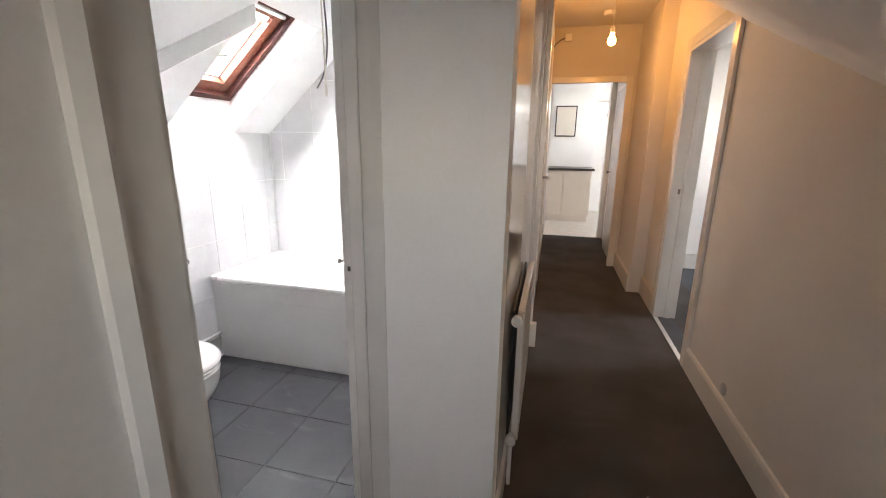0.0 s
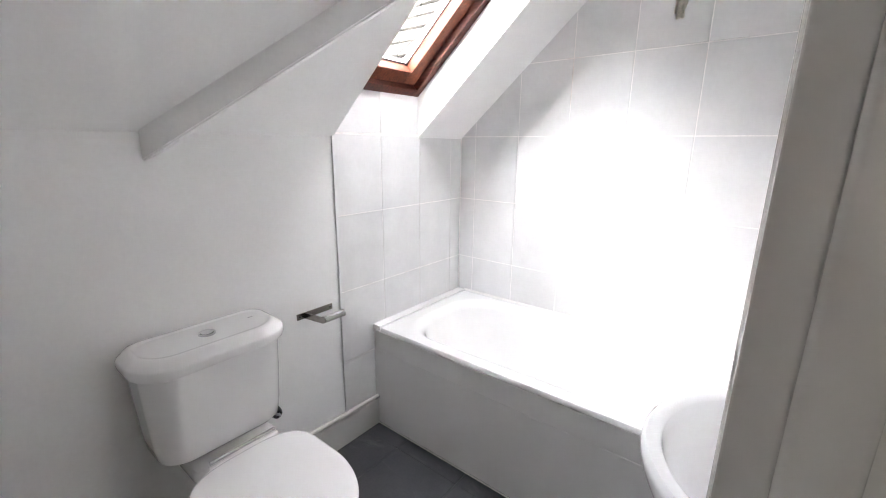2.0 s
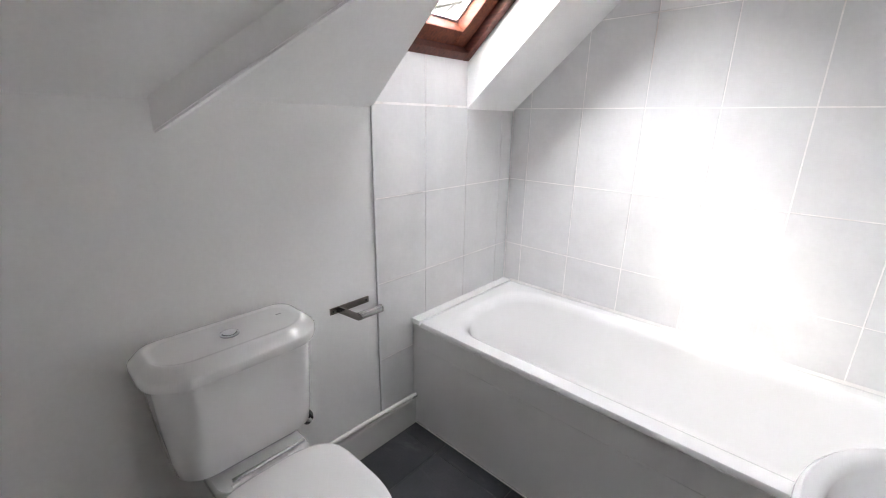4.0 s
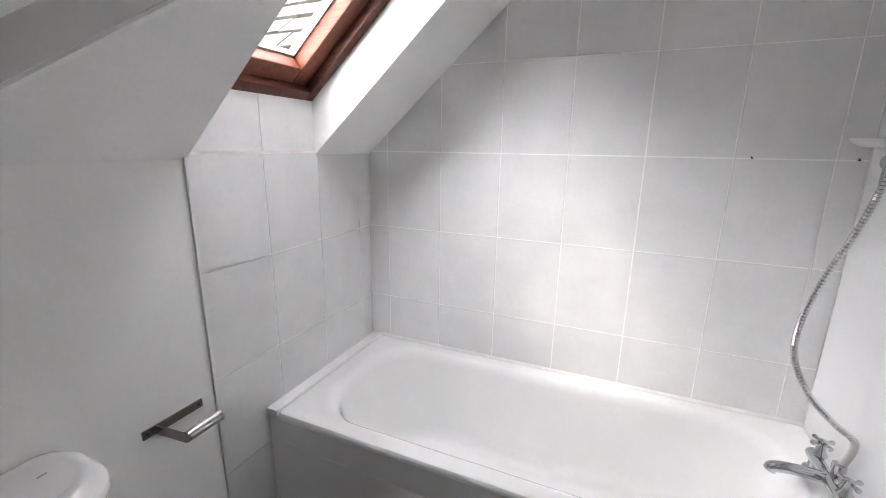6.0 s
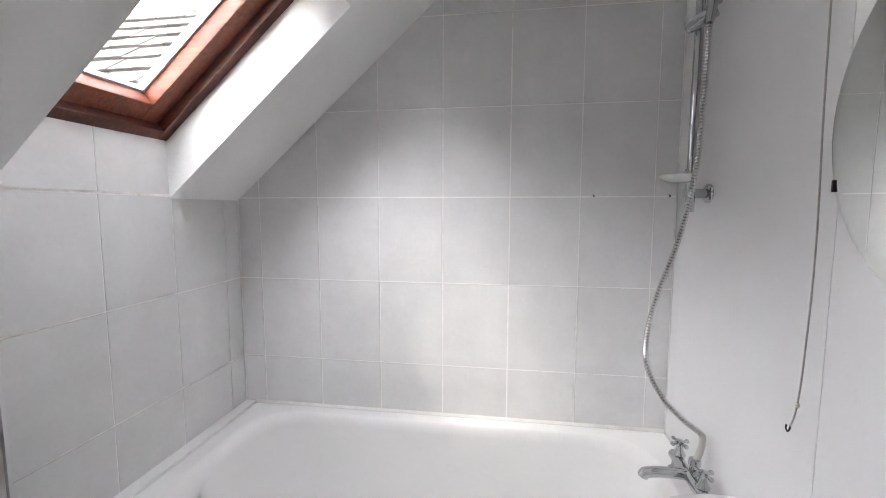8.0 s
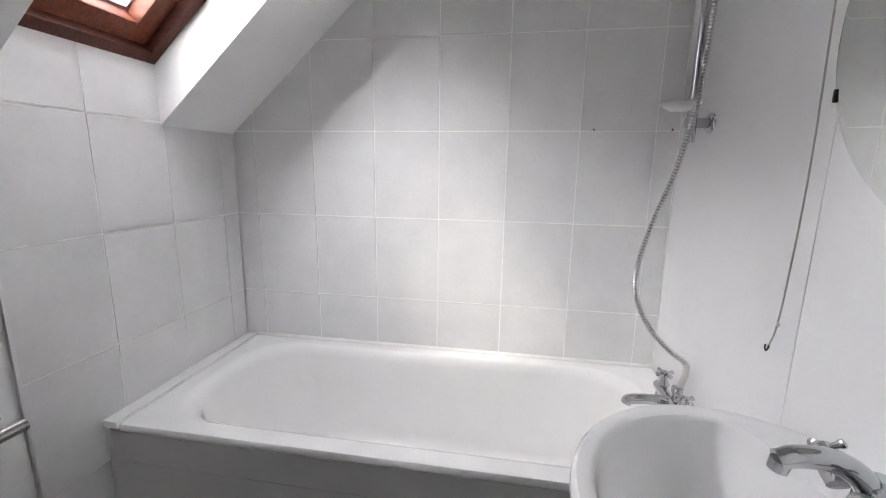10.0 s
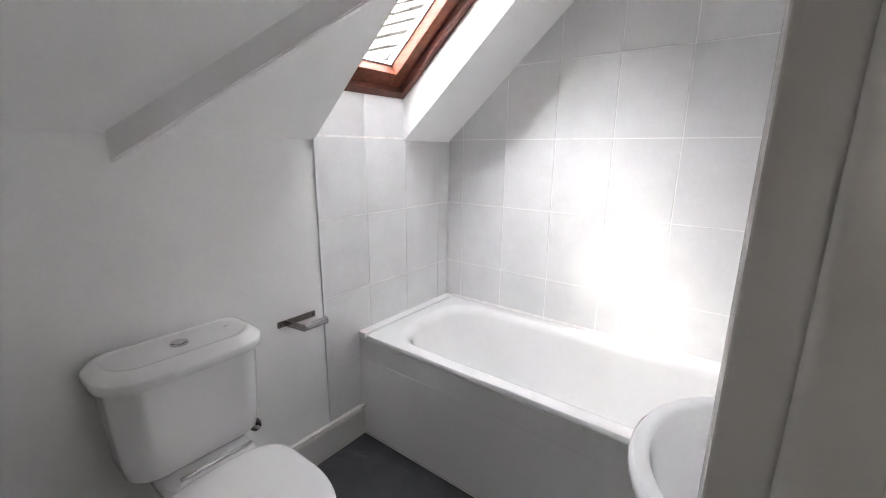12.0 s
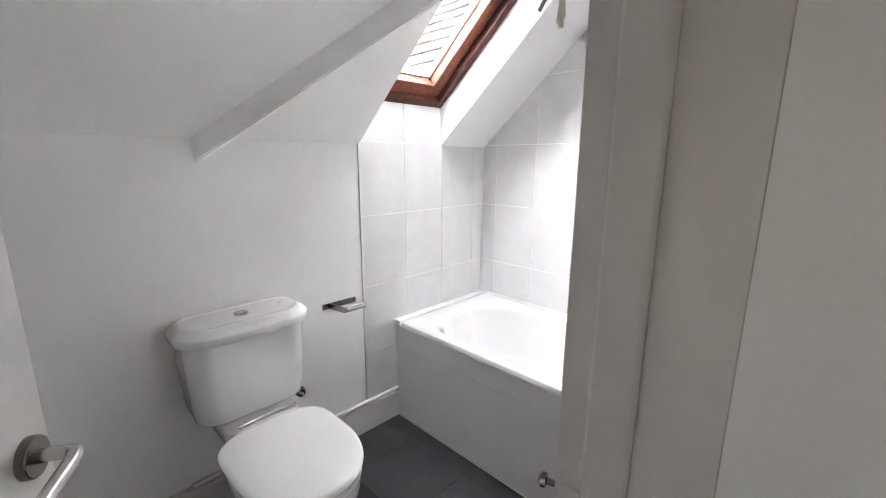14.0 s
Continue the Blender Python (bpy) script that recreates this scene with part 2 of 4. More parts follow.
def loft(bm, rings, cap_first=True, cap_last=True, closed=True):
    loops = [[bm.verts.new(p) for p in r] for r in rings]
    n = len(loops[0])
    for a, b in zip(loops, loops[1:]):
        for i in range(n if closed else n - 1):
            bm.faces.new((a[i], a[(i + 1) % n], b[(i + 1) % n], b[i]))
    if cap_first:
        bm.faces.new(loops[0][::-1])
    if cap_last:
        bm.faces.new(loops[-1])
    return bm


def oval(cx, cy, z, rx, ry, n=48, power=2.0):
    out = []
    for i in range(n):
        a = 2 * math.pi * i / n
        c, s = math.cos(a), math.sin(a)
        out.append(Vector((cx + rx * math.copysign(abs(c) ** (2 / power), c), cy + ry * math.copysign(abs(s) ** (2 / power), s), z)))
    return out


def round_rect(x0, x1, y0, y1, z, r, n=8):
    out = []
    for cx, cy, start in ((x1 - r, y1 - r, 0), (x0 + r, y1 - r, 90), (x0 + r, y0 + r, 180), (x1 - r, y0 + r, 270)):
        for i in range(n + 1):
            a = radians(start + 90 * i / n)
            out.append(Vector((cx + r * math.cos(a), cy + r * math.sin(a), z)))
    return out


def cyl(bm, a, b, r, r2=None, n=20):
    a, b = Vector(a), Vector(b)
    q = (b - a).to_track_quat("Z", "Y")
    r2 = r if r2 is None else r2
    ring = lambda c, rad: [c + q @ Vector((rad * math.cos(2 * math.pi * i / n), rad * math.sin(2 * math.pi * i / n), 0)) for i in range(n)]
    return loft(bm, [ring(a, r), ring(b, r2)])


def lathe(bm, base, axis, profile, n=24):
    """profile: pairs of radius and distance along the axis."""
    base = Vector(base)
    q = Vector(axis).normalized().to_track_quat("Z", "Y")
    rings = [[base + q @ Vector((r * math.cos(2 * math.pi * i / n), r * math.sin(2 * math.pi * i / n), d)) for i in range(n)] for r, d in profile]
    return loft(bm, rings)


def smooth_path(points, per=10):
    pts = [Vector(p) for p in points]
    pts = [2 * pts[0] - pts[1]] + pts + [2 * pts[-1] - pts[-2]]
    out = []
    for i in range(1, len(pts) - 2):
        p0, p1, p2, p3 = pts[i - 1 : i + 3]
        for k in range(per):
            t = k / per
            out.append(0.5 * (2 * p1 + (p2 - p0) * t + (2 * p0 - 5 * p1 + 4 * p2 - p3) * t * t + (3 * p1 - p0 - 3 * p2 + p3) * t ** 3))
    return out + [pts[-2]]


def sweep(bm, path, radius, n=12):
    """A tube along a path; radius is a number or a function of the station."""
    rings, up = [], Vector((0.3, 0.5, 0.8))
    for i, p in enumerate(path):
        d = (path[min(i + 1, len(path) - 1)] - path[max(i - 1, 0)]).normalized()
        side = d.cross(up).normalized()
        up = side.cross(d).normalized()
        r = radius(i) if callable(radius) else radius
        rings.append([p + r * (math.cos(2 * math.pi * k / n) * side + math.sin(2 * math.pi * k / n) * up) for k in range(n)])
    return loft(bm, rings)


def clip(poly, a, b, c):
    """Keep the part of a flat outline where a*u + b*v <= c."""
    out = []
    for (u0, v0), (u1, v1) in zip(poly, poly[1:] + poly[:1]):
        d0, d1 = a * u0 + b * v0 - c, a * u1 + b * v1 - c
        if d0 <= 0:
            out.append((u0, v0))
        if d0 * d1 < 0:
            k = d0 / (d0 - d1)
            out.append((u0 + k * (u1 - u0), v0 + k * (v1 - v0)))
    return out


def pieces(name, rects, axis, lo, hi, mat, parent, cuts=()):
    """One object per rectangle (u0, v0, u1, v1), trimmed by half planes."""
    for u0, v0, u1, v1 in rects:
        poly = [(u0, v0), (u1, v0), (u1, v1), (u0, v1)]
        for cut in cuts:
            poly = clip(poly, *cut) if len(poly) > 2 else []
        if len(poly) > 2:
            part(name, prism(bmesh.new(), poly, axis, lo, hi), mat, parent, smooth=False)

# ---- the large structure ----
W, D_NEAR, SLOPE, CREASE, FLAT = 1.688, -2.36, 0.88, 1.377, 2.36
WIN_LO, WIN_HI = -0.845, -0.352
X_FLAT = (FLAT - CREASE) / SLOPE

floor = structure("floor", boxed((-0.3, -2.45, -0.12), (1.45, 0.15, -0.004)), GREY_GROUT, "dark grey tiled bathroom floor with grey joints", "floor")
hall_floor = structure("hall_floor", boxed((1.45, -4.3, -0.12), (3.3, 3.76, 0.0)), CARPET, "dark brown-grey carpet along the corridor", "carpet")

bm = box(bmesh.new(), (-0.13, -2.45, 0), (-0.007, 0.15, 1.42))
box(bm, (-0.13, WIN_LO - 0.05, 1.42), (-0.009, WIN_HI + 0.05, 1.585))
wall_west = structure("wall_west", bm, PAINT, "white painted low wall with a tiled stretch over the bath", "wall")
wall_north = structure("wall_north", boxed((-0.13, 0.0075, 0), (W + 0.17, 0.15, 2.7)), GROUT, "white tiled wall behind the bath", "wall")
bm = box(bmesh.new(), (W, -1.44, 0), (1.852, 0.0075, 2.7))
wall_east = structure("wall_east", bm, PANEL, "glossy white wall behind shower and basin", "wall")
wall_south = structure("wall_south", boxed((-0.13, -2.5, 0), (1.39, D_NEAR, 2.7)), PAINT, "white painted wall behind the door", "wall")
bm = box(bmesh.new(), (1.507, -1.556, 0), (1.852, -1.44, 2.7))
box(bm, (1.39, -1.556, 2.04), (1.507, -1.44, 2.7))
box(bm, (1.40, -1.535, 0), (1.507, -1.44, 2.04))
wall_return = structure("wall_return", bm, PAINT, "white painted end of the wall beside the door", "wall")
bm = box(bmesh.new(), (1.39, -4.3, 0), (1.508, -2.272, 2.7))
box(bm, (1.39, -2.272, 2.04), (1.507, -1.556, 2.7))
wall_door = structure("wall_door", bm, PAINT, "white painted corridor wall with the bathroom doorway", "wall")

# sloping ceiling with the roof window's opening, and the flat part
T = 0.186
full = [(-0.3, CREASE - 0.3 * SLOPE), (X_FLAT, FLAT), (1.9, FLAT), (1.9, FLAT + 0.2), (X_FLAT - 0.05, FLAT + 0.2), (-0.3, CREASE - 0.3 * SLOPE + T)]
upper = [(0.632, CREASE + 0.632 * SLOPE), (X_FLAT, FLAT), (1.9, FLAT), (1.9, FLAT + 0.2), (X_FLAT - 0.05, FLAT + 0.2), (0.535, CREASE + 0.535 * SLOPE + T)]
bm = prism(bmesh.new(), full, "y", -2.5, WIN_LO)
prism(bm, full, "y", WIN_HI, 0.15)
prism(bm, upper, "y", WIN_LO, WIN_HI)
ceiling = structure("ceiling", bm, PAINT, "white painted sloping ceiling with a roof window opening", "ceiling")

# boxed rafter running diagonally up the slope
def slope_z(x):
    return CREASE + SLOPE * x
bm = bmesh.new()
bx0, bx1 = -0.005, 0.62
rings = []
for x in (bx0, bx1):
    y = -1.488 + 1.02 * (x - 0.0)
    p = Vector((x, y, slope_z(x)))
    back = Vector((-0.714, 0.70, 0)) * 0.035
    rings.append([p + Vector((0, 0, 0.04)), p - Vector((0, 0, 0.082)), p - Vector((0, 0, 0.082)) + back, p + back + Vector((0, 0, 0.04))])
loft(bm, rings)
bmesh.ops.bevel(bm, geom=[e for e in bm.edges], offset=0.005, segments=2, affect="EDGES")
rafter = structure("rafter", bm, PAINT, "white painted boxed rafter under the sloping ceiling", "beam")

# corridor shell
structure("hall_wall_left", box(box(bmesh.new(), (1.70, 0.0075 + 0.1425, 0), (1.872, 3.9, 2.7)), (1.853, -0.02, 0), (1.872, 0.15, 2.7)), CREAM, "cream painted corridor wall", "wall")
bm = box(bmesh.new(), (2.845, -4.3, 0), (2.97, 0.0, 2.7))
box(bm, (2.845, 0.0, 1.985), (2.97, 0.80, 2.7))
box(bm, (2.845, 0.80, 0), (2.97, 1.35, 2.7))
box(bm, (2.73, 1.35, 0), (2.97, 3.9, 2.7))
structure("hall_wall_right", bm, CREAM, "cream painted corridor wall with a doorway", "wall")
bm = box(bmesh.new(), (1.39, -4.4, 0), (3.0, -4.3, 0.9))
box(bm, (1.39, -4.4, 2.1), (3.0, -4.3, 2.7))
box(bm, (1.39, -4.4, 0.9), (1.75, -4.3, 2.1))
# slit added out of view to bring daylight into the near hall
box(bm, (1.75, -4.4, 0.9), (2.2, -4.3, 1.25))
box(bm, (1.75, -4.4, 1.37), (2.2, -4.3, 2.1))
box(bm, (2.2, -4.4, 0.9), (3.0, -4.3, 2.1))
structure("hall_wall_back", bm, CREAM, "cream painted wall at the corridor's end with an added light slit", "wall")
bm = box(bmesh.new(), (1.872, 2.22, 1.99), (2.73, 2.34, 2.7))
box(bm, (2.665, 2.22, 0), (2.73, 2.34, 1.99))
structure("hall_wall_cross", bm, CREAM, "cream painted wall with an opening across the corridor", "wall")
structure("hall_ceiling", boxed((1.5, -4.4, 2.5), (3.0, 3.9, 2.65)), CREAM, "cream painted corridor ceiling", "ceiling")

# low roof slope over the corridor's near end
bm = bmesh.new()
def hall_slope(x, y):
    return 1.478 + 0.41 * (y + 1.175) - 0.7 * (x - 2.845)
quad = [(2.95, 1.42), (2.95, -2.9), (2.3, -2.9), (1.86, -1.2)]
loft(bm, [[Vector((x, y, hall_slope(x, y))) for x, y in quad], [Vector((x, y, hall_slope(x, y) + 0.1)) for x, y in quad]])
structure("hall_ceiling_slope", bm, PAINT, "grey-white sloping ceiling over the corridor", "ceiling")

# bedroom beside the corridor
bm = box(bmesh.new(), (2.97, -1.6, 0), (6.0, -1.5, 2.6))
box(bm, (2.97, 2.38, 0), (6.0, 2.48, 2.6))
box(bm, (6.0, -1.6, 0), (6.1, 3.5, 1.45))
box(bm, (6.0, -1.6, 0.9), (6.1, 0.7, 2.6))
box(bm, (6.0, 1.7, 0.9), (6.1, 3.5, 2.6))
box(bm, (6.0, 0.7, 2.1), (6.1, 1.7, 2.6))
box(bm, (2.965, -1.6, 2.5), (6.1, 3.5, 2.6))
box(bm, (2.97, -1.6, -0.12), (2.975, -1.5, 0.0))
structure("bedroom_wall", bm, PAINT, "white painted walls of the empty bedroom", "wall")
structure("bedroom_floor", boxed((2.97, -1.6, -0.12), (6.1, 3.5, -0.001)), BLUE_CARPET, "blue-grey carpet in the empty bedroom", "carpet")
structure("bedroom_floor_edge", boxed((2.845, 0.0, -0.1), (2.97, 0.80, 0.003)), BLUE_CARPET, "blue-grey carpet in the doorway", "carpet")
structure("bedroom_skirting", box(boxed((2.975, 2.357, 0), (6.0, 2.379, 0.165), 0.004), (5.975, -1.5, 0), (6.0, 2.356, 0.165), 0.004), GLOSS, "tall white bedroom skirting board", "skirting")

# kitchen beyond the corridor
bm = box(bmesh.new(), (0.6, 3.9, 0), (1.9, 4.0, 2.6))
box(bm, (2.67, 3.76, 0), (4.2, 3.9, 2.6))
box(bm, (0.5, 3.9, 0), (0.6, 6.6, 2.6))
# unseen opening left in the east side, added to brighten the kitchen
box(bm, (4.2, 3.76, 0), (4.3, 6.6, 1.6))
box(bm, (4.2, 3.76, 2.3), (4.3, 6.6, 2.6))
box(bm, (4.2, 3.76, 1.6), (4.3, 4.8, 2.3))
box(bm, (4.2, 5.25, 1.6), (4.3, 6.6, 2.3))
box(bm, (0.5, 6.5, 0), (2.5, 6.6, 2.6))
box(bm, (2.5, 6.5, 0), (3.4, 6.6, 1.95))
box(bm, (2.5, 6.5, 2.2), (3.4, 6.6, 2.6))
box(bm, (3.4, 6.5, 0), (4.3, 6.6, 2.6))
box(bm, (0.5, 3.76, 2.5), (4.3, 6.6, 2.6))
structure("kitchen_wall", bm, PAINT, "white painted kitchen walls with a window and an added side opening", "wall")
structure("kitchen_floor", boxed((0.5, 3.76, -0.12), (4.3, 6.6, 0.001)), VINYL, "pale kitchen floor covering", "floor")

# outside ground
structure("ground", boxed((-60, -60, -5.3), (60, 60, -5.2)), MORTAR, "dark ground far below the window", "ground")


# ---- bathroom door and its frame ----
door_frame = thing("door_frame", (1.44, -1.556, 0), "white painted door frame with a stop and strike plate", "door frame")
part("jamb", boxed((1.372, -1.5585, 0), (1.507, -1.537, 2.02), 0.003), GLOSS, door_frame)
part("stop", boxed((1.404, -1.573, 0), (1.446, -1.5590, 2.0), 0.006, seg=3), GLOSS, door_frame)
part("jamb", boxed((1.378, -2.2715, 0), (1.512, -2.250, 2.02), 0.003), GLOSS, door_frame)
part("head", boxed((1.378, -2.2495, 1.995), (1.512, -1.559, 2.02), 0.002), GLOSS, door_frame)
part("stop", boxed((1.425, -2.2495, 0), (1.46, -2.239, 1.994), 0.003), GLOSS, door_frame)
bm = bmesh.new()
prism(bm, [(1.5085, -2.338), (1.524, -2.338), (1.536, -2.322), (1.530, -2.308), (1.531, -2.275), (1.538, -2.262), (1.537, -2.252), (1.5125, -2.2505), (1.5125, -2.272), (1.5085, -2.272)], "z", 0.0, 2.08)
part("architrave", bm, GLOSS, door_frame)
part("architrave", boxed((1.370, -1.5365, 0), (1.3995, -1.448, 2.06), 0.005, seg=3), GLOSS, door_frame)
plate = part("strike_plate", boxed((1.3835, -1.5625, 0.926), (1.4032, -1.5588, 0.990), 0.0010), GLOSS, door_frame, "worn painted-over strike plate")
# no hole is cut: a raised black patch gives the latch hole's shade
part("latch_hole_shade", boxed((1.389, -1.5633, 0.946), (1.3985, -1.5626, 0.961)), BLACK, plate, "black patch standing for the shade in the latch hole")
bm = lathe(bmesh.new(), (1.368, -1.548, 0.972), (-1, -0.25, 0), [(0.0035, 0), (0.0035, 0.008), (0.0075, 0.009), (0.008, 0.014), (0.004, 0.017), (0.0005, 0.018)], 16)
part("keep_knob", bm, STEEL, door_frame, "small metal knob on the frame")

HINGE, FREE = Vector((1.392, -2.206)), Vector((0.841, -1.924))
along = (FREE - HINGE).normalized()
door_m = Matrix(((along.x, along.y, 0, HINGE.x), (along.y, -along.x, 0, HINGE.y), (0, 0, 1, 0), (0, 0, 0, 1)))
LEAF = (FREE - HINGE).length
door = thing("bathroom_door", (HINGE.x, HINGE.y, 0.006), "white flush bathroom door standing open", "door")
part("leaf", boxed((0.0, -0.038, 0.008), (LEAF, 0.0, 1.985), 0.002, door_m), GLOSS, door)
handle = part("rose", lathe(bmesh.new(), door_m @ Vector((LEAF - 0.045, 0.0, 0.952)), door_m.to_3x3() @ Vector((0, 1, 0)), [(0.026, 0), (0.026, 0.009), (0.0245, 0.011), (0.0005, 0.011)], 28), STEEL, door, "round brushed steel handle rose")
lever = smooth_path([door_m @ Vector(p) for p in ((LEAF - 0.045, 0.010, 0.952), (LEAF - 0.045, 0.038, 0.952), (LEAF - 0.049, 0.048, 0.952), (LEAF - 0.065, 0.052, 0.951), (LEAF - 0.10, 0.053, 0.949), (LEAF - 0.188, 0.054, 0.945))], 8)
part("lever", sweep(bmesh.new(), lever, 0.0088, 16), SATIN, handle, "brushed steel lever")
for z in (0.25, 1.75):
    part("hinge", cyl(bmesh.new(), door_m @ Vector((-0.004, 0.004, z)), door_m @ Vector((-0.004, 0.004, z + 0.09)), 0.006), STEEL, door)
hb = part("rose", lathe(bmesh.new(), door_m @ Vector((LEAF - 0.045, -0.038, 0.952)), door_m.to_3x3() @ Vector((0, -1, 0)), [(0.026, 0), (0.026, 0.009), (0.0245, 0.011), (0.0005, 0.011)], 28), STEEL, door)


# ---- roof window ----
ANG = math.atan(SLOPE)
win_m = Matrix(((math.cos(ANG), 0, -math.sin(ANG), 0.0), (0, 1, 0, 0), (math.sin(ANG), 0, math.cos(ANG), 1.563), (0, 0, 0, 1)))
L = 0.70
window_1 = thing("window_1", (0, -0.6, 1.563), "red-brown stained timber roof window in the slope", "roof window")
tagged(window_1, kind="structure")
f = 0.035
for name, a, b in (("frame_side", (-0.004, WIN_HI - f, -0.002), (L + 0.035, WIN_HI + 0.012, 0.075)), ("frame_side", (-0.004, WIN_LO - 0.012, -0.002), (L + 0.035, WIN_LO + f, 0.075)),
                   ("frame_bottom", (-0.004, WIN_LO + f, -0.002), (f, WIN_HI - f, 0.075)), ("frame_top", (L - f - 0.02, WIN_LO + f, -0.002), (L + 0.035, WIN_HI - f, 0.075))):
    part(name, boxed(a, b, 0.004, win_m), FRAME_WOOD, window_1)
s0, s1 = f - 0.008, f + 0.062
for name, a, b in (("sash_side", (s0, WIN_HI - s1, 0.03), (L - s0, WIN_HI - s0, 0.082)), ("sash_side", (s0, WIN_LO + s0, 0.03), (L - s0, WIN_LO + s1, 0.082)),
                   ("sash_bottom", (s0, WIN_LO + s1, 0.03), (s1, WIN_HI - s1, 0.082)), ("sash_top", (L - s1 - 0.02, WIN_LO + s1, 0.03), (L - s0, WIN_HI - s1, 0.082))):
    part(name, boxed(a, b, 0.006, win_m), SASH_WOOD, window_1)
g = s1 - 0.002
for a, b in (((g, WIN_HI - g - 0.010, 0.078), (L - g, WIN_HI - g, 0.090)), ((g, WIN_LO + g, 0.078), (L - g, WIN_LO + g + 0.010, 0.090)), ((g, WIN_LO + g, 0.078), (g + 0.010, WIN_HI - g, 0.0895))):
    part("glazing_bead", boxed(a, b, 0.001, win_m), ALU, window_1, "pale grey glazing bead", smooth=False)
pane = part("pane", boxed((g - 0.01, WIN_LO + g - 0.01, 0.091), (L - g, WIN_HI - g + 0.01, 0.095), 0, win_m), GLASS, window_1, "clear window pane", smooth=False)
pane.visible_shadow = False
for a, b in (((-0.02, WIN_HI - g - 0.002, 0.096), (L, WIN_HI + 0.03, 0.112)), ((-0.02, WIN_LO - 0.03, 0.096), (L, WIN_LO + g + 0.002, 0.112)), ((-0.05, WIN_LO - 0.03, 0.096), (g + 0.004, WIN_HI + 0.03, 0.1115))):
    part("outer_flashing", boxed(a, b, 0.002, win_m), LEAD, window_1, "grey metal flashing", smooth=False)
part("vent_bar", boxed((L - 0.085, WIN_LO + 0.06, 0.005), (L - 0.062, WIN_HI - 0.05, 0.028), 0.006, win_m), ALU, window_1, "pale aluminium opening bar")
part("hinge_plate", boxed((L - 0.155, WIN_HI - s1 - 0.012, 0.045), (L - 0.115, WIN_HI - s1 - 0.002, 0.075), 0.002, win_m), STEEL, window_1, "small metal catch")

# unseen slab, added to keep low western sky light off the east wall
structure("low_sky_blocker", boxed((-7.6, -10.0, -5.2), (-7.2, 0.4, 5.9)), LEAD, "unseen grey slab added to block low sky light", "wall")

# neighbouring stone roof outside
slates = thing("neighbouring_roof", (-3.0, 0.4, 1.35), "weathered stone-slate roof outside the window", "roof")
RB = 0.857
roof_len = 3.35
ra = math.atan(RB)
roof_m = Matrix(((1, 0, 0, -6.0), (0, math.cos(ra), -math.sin(ra), 0.45), (0, math.sin(ra), math.cos(ra), 1.43), (0, 0, 0, 1)))
part("roof_base", boxed((0, 0, -0.08), (5.9, roof_len + 0.2, -0.005), 0, roof_m), MORTAR, slates, "dark joints between the slates", smooth=False)
rng = random.Random(4)
row, y0 = 0, 0.0
count = 0
while y0 < roof_len:
    x = -rng.random() * 0.2
    h_row = 0.285
    while x < 5.9:
        w = rng.uniform(0.24, 0.46)
        tilt = 0.012 + rng.random() * 0.01
        bm = bmesh.new()
        x1 = min(x + w - 0.016, 5.9)
        dy = rng.uniform(-0.012, 0.012)
        a = [Vector((x, y0 + dy + rng.uniform(-0.008, 0.008), 0.004)), Vector((x1, y0 + dy + rng.uniform(-0.008, 0.008), 0.004)), Vector((x1, y0 + h_row - 0.022 + dy, -0.004)), Vector((x, y0 + h_row - 0.022 + dy, -0.004))]
        b = [p + Vector((0, 0, tilt + (0.014 if k < 2 else 0.002))) for k, p in enumerate(a)]
        loft(bm, [[roof_m @ p for p in a], [roof_m @ p for p in b]])
        part("slate", bm, STONE, slates, smooth=False)
        x += w
        count += 1
    y0 += h_row
    row += 1
bm = cyl(bmesh.new(), roof_m @ Vector((0, roof_len + 0.02, -0.02)), roof_m @ Vector((5.9, roof_len + 0.02, -0.02)), 0.075, n=14)
part("ridge", bm, STONE, slates)

# ---- bath ----
bath = thing("bathtub", (0.87, -0.34, 0), "white acrylic bathtub with a moulded panel", "bathtub")
BX0, BX1, BY0, BY1, BZ = 0.047, W - 0.002, -0.678, -0.002, 0.524
bm = bmesh.new()
rings = []
for inset, z, r in ((0.004, 0.500, 0.01), (0.0, 0.503, 0.012), (0.0, 0.513, 0.014), (0.004, 0.521, 0.014), (0.012, BZ, 0.016)):
    rings.append(round_rect(BX0 + inset, BX1 - inset, BY0 + inset, BY1 - inset, z, r, 8))
def well(dx0, dx1, dy, z, r):
    return round_rect(BX0 + dx0, BX1 - dx1, BY0 + dy, BY1 - dy, z, r, 8)
for dx0, dx1, dy, z, r in ((0.060, 0.083, 0.050, BZ, 0.17), (0.072, 0.090, 0.058, BZ - 0.0018, 0.18), (0.084, 0.098, 0.066, BZ - 0.007, 0.185), (0.096, 0.106, 0.074, BZ - 0.018, 0.19), (0.107, 0.112, 0.081, BZ - 0.038, 0.19), (0.130, 0.121, 0.090, 0.40, 0.18),
                          (0.170, 0.135, 0.100, 0.28, 0.165), (0.205, 0.150, 0.112, 0.20, 0.15), (0.235, 0.168, 0.130, 0.165, 0.125), (0.28, 0.20, 0.165, 0.148, 0.10)):
    rings.append(well(dx0, dx1, dy, z, r))
loft(bm, rings, cap_first=False)
part("shell", bm, ACRYLIC, bath)
panel = part("front_panel", boxed((0.012, -0.670, 0.006), (BX1, -0.652, 0.4945), 0.002), BATH_PANEL, bath, "plain off-white bath panel", smooth=False)
part("panel_field", boxed((0.03, -0.6728, 0.084), (BX1, -0.6705, 0.400), 0.0016), BATH_PANEL, panel, "raised field of the panel")
